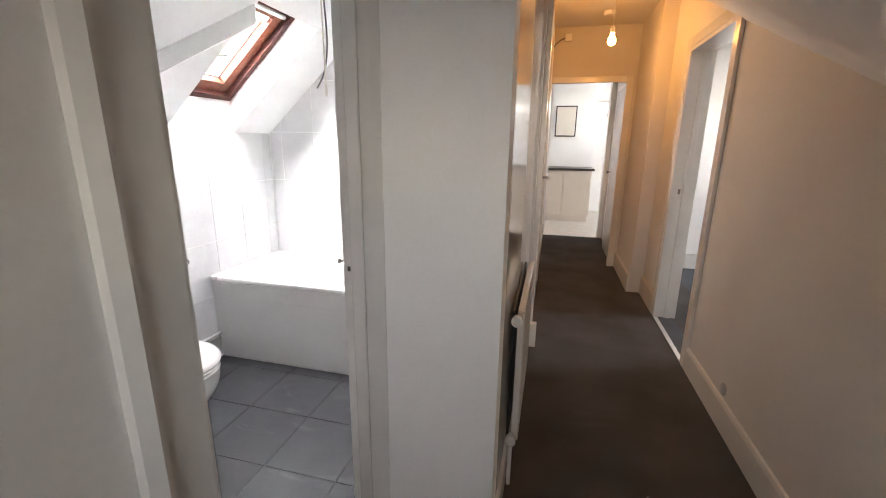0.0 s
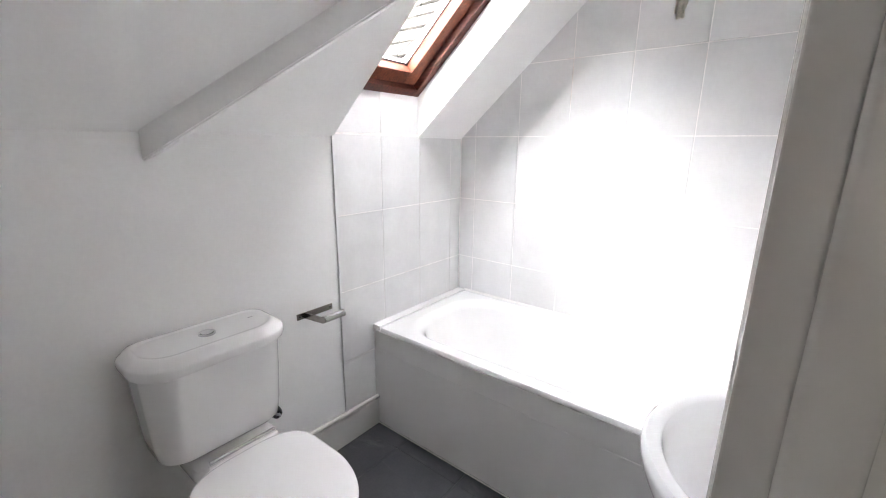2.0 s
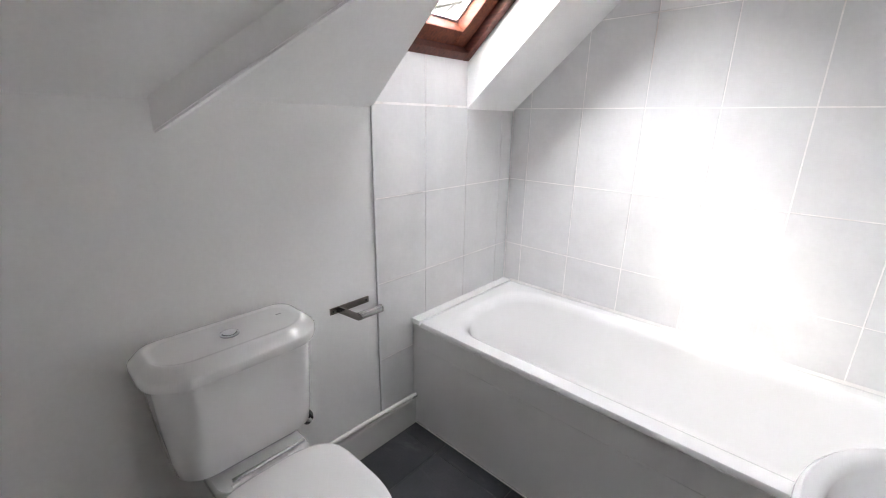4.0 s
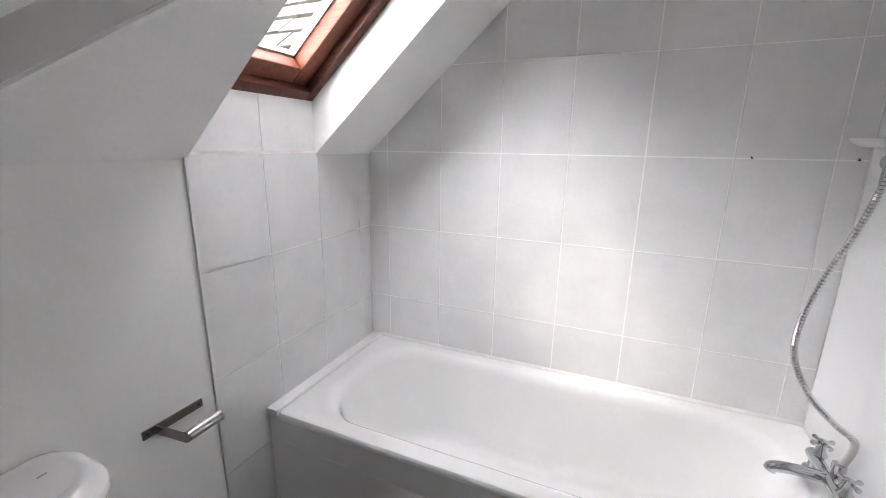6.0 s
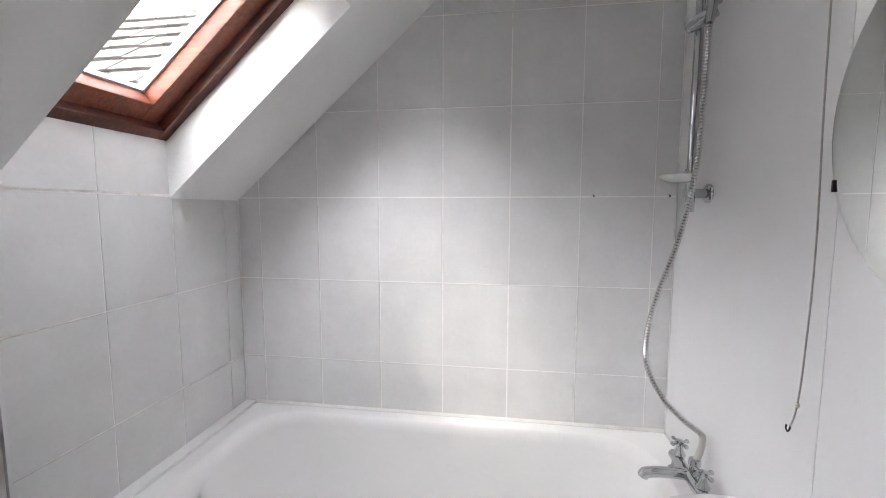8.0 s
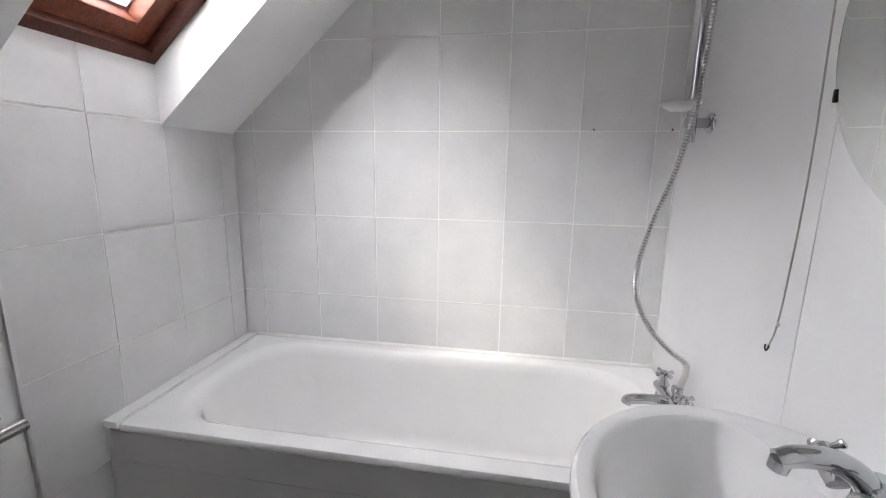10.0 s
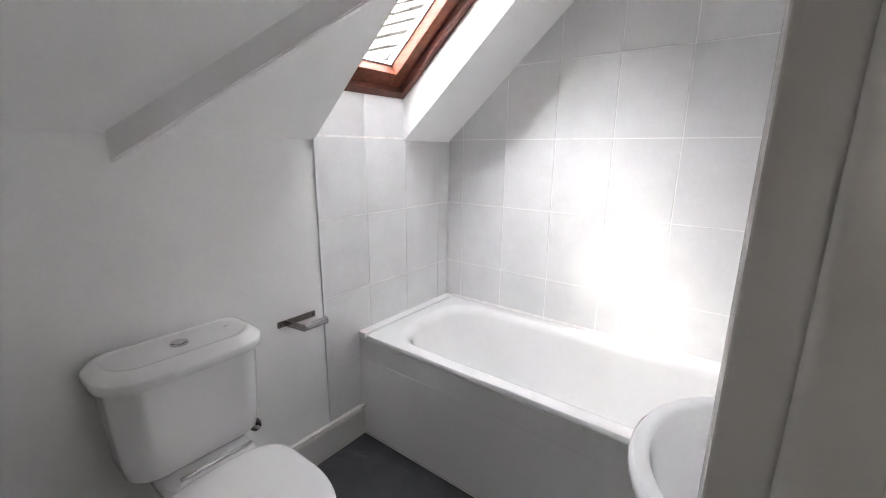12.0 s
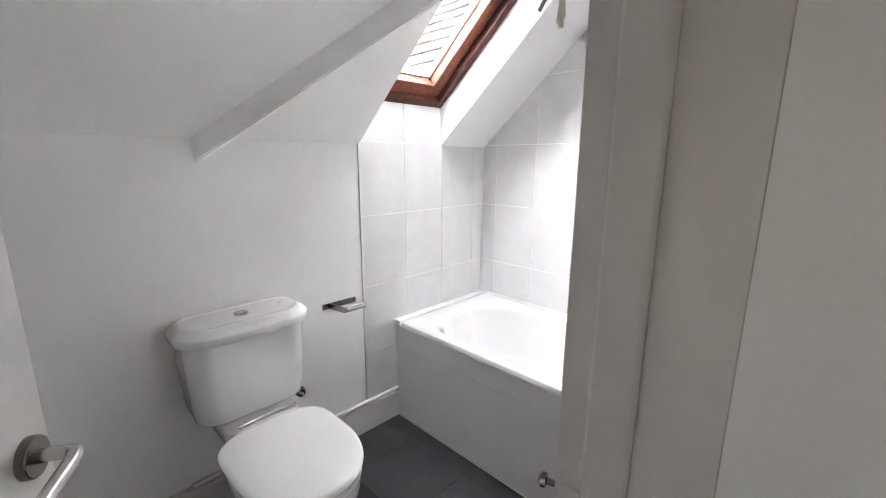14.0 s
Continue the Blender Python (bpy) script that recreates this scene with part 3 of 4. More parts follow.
part("panel_foot", boxed((0.012, -0.6745, 0.0005), (BX1, -0.6705, 0.007), 0.001), SEALANT, panel, "white sealant line along the floor")
drain = part("overflow", lathe(bmesh.new(), (BX1 - 0.119, -0.34, 0.40), (-1, 0, 0.12), [(0.030, 0), (0.030, 0.004), (0.022, 0.009), (0.0005, 0.010)], 24), CHROME, bath, "chrome overflow cover")
part("waste", lathe(bmesh.new(), (1.32, -0.34, 0.1475), (0, 0, 1), [(0.032, 0), (0.032, 0.003), (0.022, 0.005), (0.0005, 0.003)], 24), CHROME, bath, "chrome waste ring")

ledge = structure("bath_ledge", boxed((0.0, -0.676, 0.505), (0.0455, -0.001, 0.527), 0.0015), ACRYLIC, "narrow white ledge between bath and tiles", "ledge")
structure("ledge_end", boxed((0.0, -0.669, 0.0), (0.0115, -0.60, 0.504)), BATH_PANEL, "panel packing at the wall", "trim")
bm = prism(bmesh.new(), [(-0.001, 0.524), (-0.009, 0.524), (-0.001, 0.533)], "x", 0.044, W - 0.004)
structure("bath_seal", bm, SEALANT, "white sealant bead behind the bath", "sealant")

# bath mixer with hose outlet
mixer = thing("bath_mixer", (1.635, -0.32, BZ), "chrome bath shower mixer with cross handles", "tap")
body = part("body", cyl(bmesh.new(), (1.635, -0.425, 0.563), (1.635, -0.215, 0.563), 0.017), CHROME, mixer)
for y in (-0.243, -0.40):
    part("leg", lathe(bmesh.new(), (1.635, y, BZ), (0, 0, 1), [(0.026, 0), (0.026, 0.005), (0.017, 0.009), (0.015, 0.03)], 20), CHROME, mixer)
    v = part("valve", lathe(bmesh.new(), (1.64, y, 0.575), (0, 0, 1), [(0.017, 0), (0.019, 0.006), (0.012, 0.018), (0.009, 0.034), (0.012, 0.040), (0.011, 0.050), (0.0005, 0.053)], 20), CHROME, mixer)
    bm = bmesh.new()
    for k in range(4):
        a = radians(90 * k + 20)
        d = Vector((math.cos(a), math.sin(a), 0))
        lathe(bm, Vector((1.64, y, 0.618)) + d * 0.006, d, [(0.004, 0), (0.005, 0.014), (0.007, 0.020), (0.006, 0.024), (0.0005, 0.025)], 10)
    part("cross_handle", bm, CHROME, v)
part("spout", sweep(bmesh.new(), smooth_path([(1.635, -0.325, 0.563), (1.60, -0.325, 0.566), (1.555, -0.325, 0.566), (1.515, -0.325, 0.56), (1.508, -0.325, 0.548)], 6), 0.0155, 16), CHROME, mixer)
part("hose_outlet", lathe(bmesh.new(), (1.65, -0.325, 0.572), (0, 0, 1), [(0.013, 0), (0.013, 0.022), (0.016, 0.024), (0.016, 0.042), (0.010, 0.046)], 16), CHROME, mixer)

# shower set
rail = thing("shower_rail", (W, -0.24, 1.39), "chrome shower riser rail with slider and soap dish", "shower rail")
RX, RY = 1.628, -0.243
part("riser", cyl(bmesh.new(), (RX, RY, 1.342), (RX, RY, 1.985), 0.012, n=20), CHROME, rail)
for z in (1.39, 1.955):
    bkt = part("bracket", lathe(bmesh.new(), (W - 0.001, RY + 0.012, z), (-1, -0.1, 0), [(0.029, 0), (0.029, 0.005), (0.024, 0.010), (0.0145, 0.012), (0.0145, 0.072), (0.0005, 0.074)], 24), CHROME, rail)
part("sleeve", cyl(bmesh.new(), (RX, RY, 1.335), (RX, RY, 1.43), 0.0135, n=18), CHROME, rail)
bm = lathe(bmesh.new(), (RX, RY, 1.455), (0, 0, 1), [(0.0115, 0), (0.0165, 0.001), (0.0165, 0.006), (0.0115, 0.007)], 18)
part("ring", bm, CHROME, rail)
bm = bmesh.new()
loft(bm, [[Vector((RX - 0.034 + p.x, RY + 0.005 + p.y, z)) for p in oval(0, 0, 0, rx, ry, 28, 2.4)] for rx, ry, z in ((0.026, 0.03, 1.424), (0.046, 0.05, 1.437), (0.050, 0.054, 1.445), (0.046, 0.048, 1.443), (0.024, 0.026, 1.429))])
part("soap_dish", bm, PLASTIC, rail, "clear plastic soap dish")
SZ = 1.862
part("slider", lathe(bmesh.new(), (RX + 0.012, RY - 0.028, SZ + 0.02), (-0.72, 0.30, -0.42), [(0.0005, -0.02), (0.019, -0.018), (0.020, 0.03), (0.018, 0.055), (0.014, 0.062), (0.0005, 0.064)], 20), CHROME, rail)
head = thing("shower_handset", (RX, RY - 0.03, SZ), "chrome hand shower with a pale spray plate", "shower head")
hp = smooth_path([(RX + 0.006, RY - 0.045, SZ - 0.01), (RX + 0.012, RY - 0.046, SZ + 0.05), (RX + 0.012, RY - 0.044, SZ + 0.11), (RX - 0.004, RY - 0.04, SZ + 0.165), (RX - 0.032, RY - 0.036, SZ + 0.20)], 8)
part("handle", sweep(bmesh.new(), hp, lambda i: 0.011 + 0.004 * math.sin(math.pi * min(i / 24, 1)), 16), CHROME, head)
face_at, face_to = Vector((RX - 0.045, RY - 0.035, SZ + 0.21)), Vector((-0.75, -0.25, -0.62))
part("head", lathe(bmesh.new(), face_at, face_to, [(0.0005, -0.022), (0.02, -0.020), (0.034, -0.008), (0.039, 0.006), (0.039, 0.013), (0.034, 0.016)], 28), CHROME, head)
part("spray_plate", lathe(bmesh.new(), face_at + face_to.normalized() * 0.0155, face_to, [(0.033, 0), (0.033, 0.003), (0.0005, 0.004)], 28), GREY, head, "grey spray plate")

hose_pts = smooth_path([(RX + 0.006, RY - 0.045, SZ - 0.012), (RX + 0.004, RY - 0.05, 1.80), (RX - 0.002, RY - 0.055, 1.62), (RX - 0.012, RY - 0.055, 1.44), (RX - 0.045, RY - 0.055, 1.26), (1.533, -0.31, 1.11), (1.503, -0.318, 0.985), (1.505, -0.325, 0.89), (1.548, -0.335, 0.80), (1.610, -0.34, 0.735), (1.655, -0.338, 0.70), (1.663, -0.332, 0.665), (1.655, -0.325, 0.615)], 26)
fine_path, ahead = [], 0.0
for a, b in zip(hose_pts, hose_pts[1:]):
    span = (b - a).length
    while ahead < span:
        fine_path.append(a.lerp(b, ahead / span))
        ahead += 0.0023
    ahead -= span
hose = single("shower_hose", sweep(bmesh.new(), fine_path, lambda i: (0.0062, 0.0070, 0.0087, 0.0087)[i % 4], 10), HOSE_METAL, "ribbed chrome shower hose hanging to the mixer", "hose")
hose_end = hose_pts[-52:]
part("hose_sleeve", sweep(bmesh.new(), hose_end, 0.0095, 12), SLEEVE, hose, "pale grey plastic hose sleeve")

# ---- basin ----
basin = thing("washbasin", (1.6, -1.03, 0), "white ceramic pedestal washbasin", "washbasin")
BC, RIM = -1.03, 0.802
def basin_ring(inset, z, scale=1.0, shift=0.0):
    out = []
    for i in range(64):
        a = 2 * math.pi * i / 64
        c, s = math.cos(a), math.sin(a)
        x = 1.50 + shift + (0.262 - inset) * scale * (c if c < 0 else c)
        y = BC + (0.278 - inset) * scale * s
        x = min(x, W - 0.003 - max(0.0, inset - 0.02) * 0.2)
        out.append(Vector((x, y, z)))
    return out
rings = [basin_ring(0.11, 0.575, 1.0, 0.03), basin_ring(0.060, 0.62, 1.0, 0.02), basin_ring(0.022, 0.70, 1.0, 0.008), basin_ring(0.006, 0.755), basin_ring(0.0, 0.782), basin_ring(0.002, 0.793), basin_ring(0.009, 0.801), basin_ring(0.018, RIM), basin_ring(0.027, 0.800)]
def bowl_ring(rx, ry, z, cx):
    out = []
    for i in range(64):
        a = 2 * math.pi * i / 64
        c, s = math.cos(a), math.sin(a)
        flat = 1.0 if c < 0 else 0.44
        out.append(Vector((cx + rx * flat * (c if c < 0 else c ** 0.55), BC + ry * s * (1.0 if c < 0 else 1.0 - 0.10 * c * c), z)))
    return out
rings += [bowl_ring(0.228, 0.240, 0.797, 1.499), bowl_ring(0.223, 0.235, 0.789, 1.499), bowl_ring(0.218, 0.229, 0.765, 1.498), bowl_ring(0.208, 0.219, 0.730, 1.496), bowl_ring(0.192, 0.202, 0.695, 1.493), bowl_ring(0.166, 0.175, 0.663, 1.490), bowl_ring(0.125, 0.131, 0.640, 1.487), bowl_ring(0.07, 0.075, 0.626, 1.485), bowl_ring(0.024, 0.024, 0.622, 1.485)]
part("bowl", loft(bmesh.new(), rings), CERAMIC, basin)
bm = loft(bmesh.new(), [oval(1.585, BC, 0.0, 0.085, 0.105, 40, 2.6), oval(1.585, BC, 0.02, 0.083, 0.10, 40, 2.6), oval(1.59, BC, 0.12, 0.07, 0.082, 40, 2.4), oval(1.59, BC, 0.45, 0.068, 0.078, 40, 2.4), oval(1.58, BC, 0.56, 0.078, 0.092, 40, 2.2), oval(1.57, BC, 0.63, 0.095, 0.13, 40, 2.0)])
part("pedestal", bm, CERAMIC, basin)
ovf = part("overflow_ring", lathe(bmesh.new(), (1.585, BC + 0.06, 0.741), (-0.9, 0, 0.25), [(0.0125, 0), (0.0125, 0.006), (0.008, 0.008), (0.0075, 0.004)], 20), CHROME, basin, "chrome overflow ring")
# the overflow's inner shade is a black disc set in the ring
part("overflow_shade", lathe(bmesh.new(), (1.5815, BC + 0.06, 0.742), (-0.9, 0, 0.25), [(0.0078, 0), (0.0005, 0.0015)], 16), BLACK, ovf, "black disc standing for the shade in the overflow")
part("waste", lathe(bmesh.new(), (1.485, BC, 0.623), (0, 0, 1), [(0.026, 0), (0.026, 0.003), (0.016, 0.004), (0.0005, 0.002)], 20), CHROME, basin, "chrome waste")

tap = thing("basin_mixer", (1.63, BC, RIM), "chrome basin mixer tap with cross handles", "tap")
part("base", loft(bmesh.new(), [oval(1.612, BC, z, rx, ry, 32, 2.3) for rx, ry, z in ((0.030, 0.036, 0.799), (0.030, 0.036, 0.806), (0.025, 0.030, 0.822), (0.021, 0.024, 0.848), (0.018, 0.020, 0.868), (0.010, 0.012, 0.876))]), CHROME, tap)
sp = smooth_path([(1.612, BC, 0.83), (1.598, BC, 0.862), (1.574, BC, 0.884), (1.545, BC, 0.894), (1.512, BC, 0.893), (1.490, BC, 0.886)], 7)
part("spout", sweep(bmesh.new(), sp, lambda i: 0.0170 - 0.00010 * i, 16), CHROME, tap)
part("aerator", cyl(bmesh.new(), (1.496, BC, 0.885), (1.493, BC, 0.871), 0.0128, 0.0118, 18), CHROME, tap)
for s in (-1, 1):
    c = Vector((1.584, BC + s * 0.034, 0.856))
    d0 = Vector((0.0, s * 0.85, 0.53)).normalized()
    v = part("valve", lathe(bmesh.new(), c, d0, [(0.017, -0.018), (0.018, 0.0), (0.013, 0.010), (0.010, 0.022), (0.012, 0.028), (0.010, 0.036), (0.0005, 0.038)], 18), CHROME, tap)
    q = d0.to_track_quat("Z", "Y")
    bm = bmesh.new()
    for k in range(4):
        a = radians(90 * k + 35)
        d = q @ Vector((math.cos(a), math.sin(a), 0))
        lathe(bm, c + d0 * 0.029 + d * 0.005, d, [(0.004, 0), (0.0045, 0.013), (0.0065, 0.018), (0.006, 0.022), (0.0005, 0.023)], 10)
    part("cross_handle", bm, CHROME, v)

# round mirror with clips
mirror = thing("round_mirror", (W, -1.017, 1.48), "round frameless wall mirror held by black clips", "mirror")
MC, MR = Vector((W - 0.003, -1.017, 1.482)), 0.314
part("backing", lathe(bmesh.new(), MC + Vector((0.002, 0, 0)), (-1, 0, 0), [(MR + 0.002, 0), (MR + 0.002, 0.006)], 96), BLACK, mirror, "dark mirror backing edge")
part("plate", lathe(bmesh.new(), MC + Vector((-0.0045, 0, 0)), (-1, 0, 0), [(MR, 0), (MR, 0.002), (MR - 0.016, 0.005), (0.0005, 0.0051)], 96), MIRROR, mirror, "silvered bevelled glass")
for a in (162, 18, 250, 290):
    p = MC + Vector((-0.004, -MR * math.cos(radians(a + 180)) * -1, MR * math.sin(radians(a + 180))))
    part("clip", boxed(p - Vector((0.0065, 0.0026, 0.011)), p + Vector((0.004, 0.0026, 0.011)), 0.0010), BLACK, mirror, "black mirror clip")

# light pull hanging on the wall
pull = smooth_path([(1.672, -0.670, 2.355), (1.674, -0.680, 1.62), (1.673, -0.694, 1.28), (1.672, -0.690, 1.05), (1.671, -0.682, 0.945), (1.671, -0.668, 0.90)], 10)
pc = single("light_pull", sweep(bmesh.new(), pull, 0.0017, 8), GREY_CORD, "thin pull cord with a hook hanging by the mirror", "pull cord")
bm = sweep(bmesh.new(), smooth_path([(1.671, -0.669, 0.905), (1.671, -0.668, 0.896), (1.671, -0.662, 0.888), (1.671, -0.657, 0.893), (1.671, -0.658, 0.900)], 6), 0.0018, 8)
part("hook", bm, BLACK, pc, "small dark hook")
part("knot", lathe(bmesh.new(), (1.6715, -0.6835, 0.960), (0, 0, -1), [(0.0005, 0), (0.004, 0.003), (0.004, 0.009), (0.0005, 0.012)], 10), CORD, pc)
part("mount", lathe(bmesh.new(), (1.66, -0.682, 2.359), (0, 0, -1), [(0.035, 0), (0.035, 0.02), (0.022, 0.032), (0.006, 0.036)], 20), SEAT, pc, "white ceiling switch")

# switch cord with a frayed tassel, and a cut cable
cord = single("switch_cord", sweep(bmesh.new(), smooth_path([(1.275, -1.445, 2.36), (1.278, -1.447, 1.95), (1.284, -1.449, 1.70), (1.286, -1.450, 1.505)], 8), 0.0024, 8), CORD, "off-white cord with a frayed tassel end", "pull cord")
bm = bmesh.new()
rng = random.Random(9)
for k in range(20):
    a = rng.uniform(0, 2 * math.pi)
    r = rng.uniform(0.0015, 0.0055)
    sweep(bm, [Vector((1.286, -1.450, 1.508)), Vector((1.286 + 0.4 * r * math.cos(a), -1.450 + 0.4 * r * math.sin(a), 1.488)), Vector((1.286 + r * math.cos(a), -1.450 + r * math.sin(a), 1.460 + rng.uniform(-0.006, 0.008)))], 0.0011, 5)
part("tassel", bm, CORD, cord, "frayed cotton tassel")
single("loose_cable", sweep(bmesh.new(), smooth_path([(1.272, -1.44, 2.36), (1.278, -1.441, 1.90), (1.292, -1.442, 1.66), (1.291, -1.443, 1.58), (1.277, -1.444, 1.52), (1.253, -1.445, 1.480)], 8), 0.0025, 8), CABLE, "grey cable end hanging from the ceiling", "cable")

# hooks left in the tiles
for x in (1.404, 1.659):
    bm = sweep(bmesh.new(), smooth_path([(x, 0.002, 1.389), (x, -0.012, 1.389), (x - 0.003, -0.016, 1.391), (x - 0.005, -0.014, 1.395)], 4), 0.0018, 8)
    single("wall_hook", bm, BLACK, "small dark hook in the tile joint", "hook", "tile hooks")

# ---- toilet ----
toilet = thing("toilet", (0.35, -1.425, 0), "white close-coupled toilet with closed lid", "toilet")
TY, PY = -1.413, -1.425
def round_front(x0, x1, y0, y1, z, r, back=0.022, n=9):
    """A rounded rectangle whose wall side has tighter corners."""
    out = []
    for cx, cy, rr, a0 in ((x1 - r, y1 - r, r, 0), (x0 + back, y1 - back, back, 90), (x0 + back, y0 + back, back, 180), (x1 - r, y0 + r, r, 270)):
        out += [Vector((cx + rr * math.cos(radians(a0 + 90 * i / n)), cy + rr * math.sin(radians(a0 + 90 * i / n)), z)) for i in range(n + 1)]
    return out
def tank(z, hw, front, r):
    return round_front(0.012, front - 0.008, TY - 0.011 - hw + 0.011, TY - 0.011 + hw - 0.011, z, r)
bm = loft(bmesh.new(), [tank(0.437, 0.160, 0.165, 0.06), tank(0.442, 0.180, 0.180, 0.066), tank(0.455, 0.193, 0.190, 0.070), tank(0.50, 0.199, 0.196, 0.073), tank(0.62, 0.206, 0.202, 0.076), tank(0.752, 0.211, 0.206, 0.078)])
part("cistern", bm, CERAMIC, toilet)
def lid(z, hw, front, r, back=0.006):
    return round_front(back, front, TY - 0.012 - hw - 0.006, TY - 0.012 + hw + 0.006, z, r, 0.045, 10)
bm = loft(bmesh.new(), [lid(0.736, 0.205, 0.212, 0.10), lid(0.739, 0.212, 0.221, 0.105), lid(0.750, 0.215, 0.227, 0.11), lid(0.764, 0.214, 0.2262, 0.11), lid(0.7695, 0.2105, 0.2225, 0.107), lid(0.7775, 0.201, 0.2105, 0.099), lid(0.7855, 0.191, 0.1985, 0.091), lid(0.7890, 0.184, 0.189, 0.083, 0.014), lid(0.7890, 0.178, 0.181, 0.077, 0.020), lid(0.7862, 0.174, 0.176, 0.072, 0.024), lid(0.7858, 0.164, 0.168, 0.064, 0.03)])
cl = part("cistern_lid", bm, CERAMIC, toilet, "domed cistern lid")
bt = part("flush_button", lathe(bmesh.new(), (0.104, -1.428, 0.7855), (0, 0, 1), [(0.024, 0), (0.024, 0.004), (0.021, 0.0058), (0.0172, 0.0035), (0.0165, 0.0062), (0.0005, 0.0066)], 28), CHROME, cl, "round chrome flush button")
part("maker_mark", boxed((0.080, -1.292, 0.7860), (0.085, -1.276, 0.7866)), GREY, cl, "tiny grey mark", smooth=False)
def pan(z, x0, x1, hw, power=2.3):
    return oval((x0 + x1) / 2, PY, z, (x1 - x0) / 2, hw, 56, power)
bm = loft(bmesh.new(), [pan(0.0, 0.22, 0.575, 0.105, 2.8), pan(0.012, 0.222, 0.572, 0.102, 2.8), pan(0.08, 0.25, 0.55, 0.085), pan(0.15, 0.25, 0.555, 0.084), pan(0.20, 0.235, 0.578, 0.098), pan(0.25, 0.212, 0.622, 0.134), pan(0.29, 0.20, 0.648, 0.158), pan(0.32, 0.192, 0.660, 0.169), pan(0.35, 0.188, 0.666, 0.174), pan(0.388, 0.185, 0.670, 0.177), pan(0.396, 0.19, 0.664, 0.172)])
part("pan", bm, CERAMIC, toilet)
part("shelf", loft(bmesh.new(), [round_rect(0.02, 0.255, PY - hw, PY + hw, z, 0.05, 6) for hw, z in ((0.07, 0.30), (0.11, 0.36), (0.128, 0.40), (0.128, 0.428), (0.122, 0.436))]), CERAMIC, toilet)
def seat_ring(z, inset, x0=0.235, x1=0.685, hw=0.185):
    out = []
    cx = 0.455
    for i in range(72):
        a = 2 * math.pi * i / 72
        c, s = math.cos(a), math.sin(a)
        if c > 0:
            x, y = cx + (x1 - cx - inset) * c, (hw - inset) * s
        else:
            x, y = cx + (cx - x0 - inset) * math.copysign(abs(c) ** 0.32, c), (hw - inset) * math.copysign(abs(s) ** 0.5, s) * (1 - 0.2 * c * c)
        out.append(Vector((x, PY + y, z)))
    return out
part("seat", loft(bmesh.new(), [seat_ring(0.398, 0.014), seat_ring(0.402, 0.008), seat_ring(0.412, 0.007), seat_ring(0.416, 0.012)]), SEAT, toilet)
part("seat_lid", loft(bmesh.new(), [seat_ring(0.417, 0.010), seat_ring(0.420, 0.003), seat_ring(0.428, 0.0), seat_ring(0.437, 0.004), seat_ring(0.442, 0.014), seat_ring(0.445, 0.04), seat_ring(0.447, 0.10)]), SEAT, toilet, "closed white lid")
for s in (-0.075, 0.075):
    part("seat_hinge", cyl(bmesh.new(), (0.232, TY + s - 0.03, 0.428), (0.232, TY + s + 0.03, 0.428), 0.011, n=14), SEAT, toilet)
part("hinge_bar", cyl(bmesh.new(), (0.225, TY - 0.10, 0.446), (0.225, TY + 0.10, 0.446), 0.006, n=12), CHROME, toilet, "bright hinge bar")
part("waste_pipe", sweep(bmesh.new(), smooth_path([(0.26, TY + 0.0, 0.16), (0.15, TY - 0.02, 0.165), (0.03, TY - 0.03, 0.17)], 6), 0.052, 20), SEAT, toilet, "white plastic waste pipe")
part("waste_collar", cyl(bmesh.new(), (0.135, TY - 0.022, 0.166), (0.155, TY - 0.019, 0.165), 0.058, n=24), BLACK, toilet, "dark rubber collar")
part("supply_elbow", sweep(bmesh.new(), smooth_path([(0.0, TY + 0.205, 0.385), (0.06, TY + 0.20, 0.385), (0.105, TY + 0.175, 0.395), (0.11, TY + 0.14, 0.44)], 6), 0.011, 12), CHROME, toilet, "chrome supply elbow")
part("supply_nut", cyl(bmesh.new(), (0.060, TY + 0.20, 0.385), (0.088, TY + 0.187, 0.389), 0.017, n=6), BLACK, toilet, "dark supply nut")
# raised black disc, coloured as the dark inside of a fixing hole
part("fixing_hole_shade", lathe(bmesh.new(), (0.40, PY - 0.094, 0.055), (0, -1, 0.1), [(0.008, 0), (0.006, 0.004), (0.0005, 0.005)], 12), BLACK, toilet, "black disc standing for the shade in a fixing hole")

# toilet roll holder
holder = thing("toilet_roll_holder", (0.0, -1.04, 0.72), "brushed steel toilet roll holder without a roll", "roll holder")
wp = part("wall_plate", boxed((-0.007, -1.062, 0.672), (-0.001, -0.896, 0.696), 0.0012), STEEL, holder)
part("arm", prism(bmesh.new(), [(-0.001, 0.672), (0.118, 0.684), (0.130, 0.692), (0.134, 0.700), (0.128, 0.706), (0.112, 0.707), (-0.001, 0.696)], "y", -1.030, -1.024), STEEL, holder)
part("roller", cyl(bmesh.new(), (0.112, -1.024, 0.6955), (0.112, -0.932, 0.6955), 0.0140, n=24), SATIN, holder)
part("roller_end", lathe(bmesh.new(), (0.112, -0.932, 0.6955), (0, 1, 0), [(0.0150, 0), (0.0150, 0.005), (0.0005, 0.006)], 24), SATIN, holder)
for y in (-1.05, -0.908):
    part("screw", lathe(bmesh.new(), (-0.0012, y, 0.684), (1, 0, 0), [(0.004, 0), (0.003, 0.002), (0.0005, 0.0022)], 10), BLACK, holder)

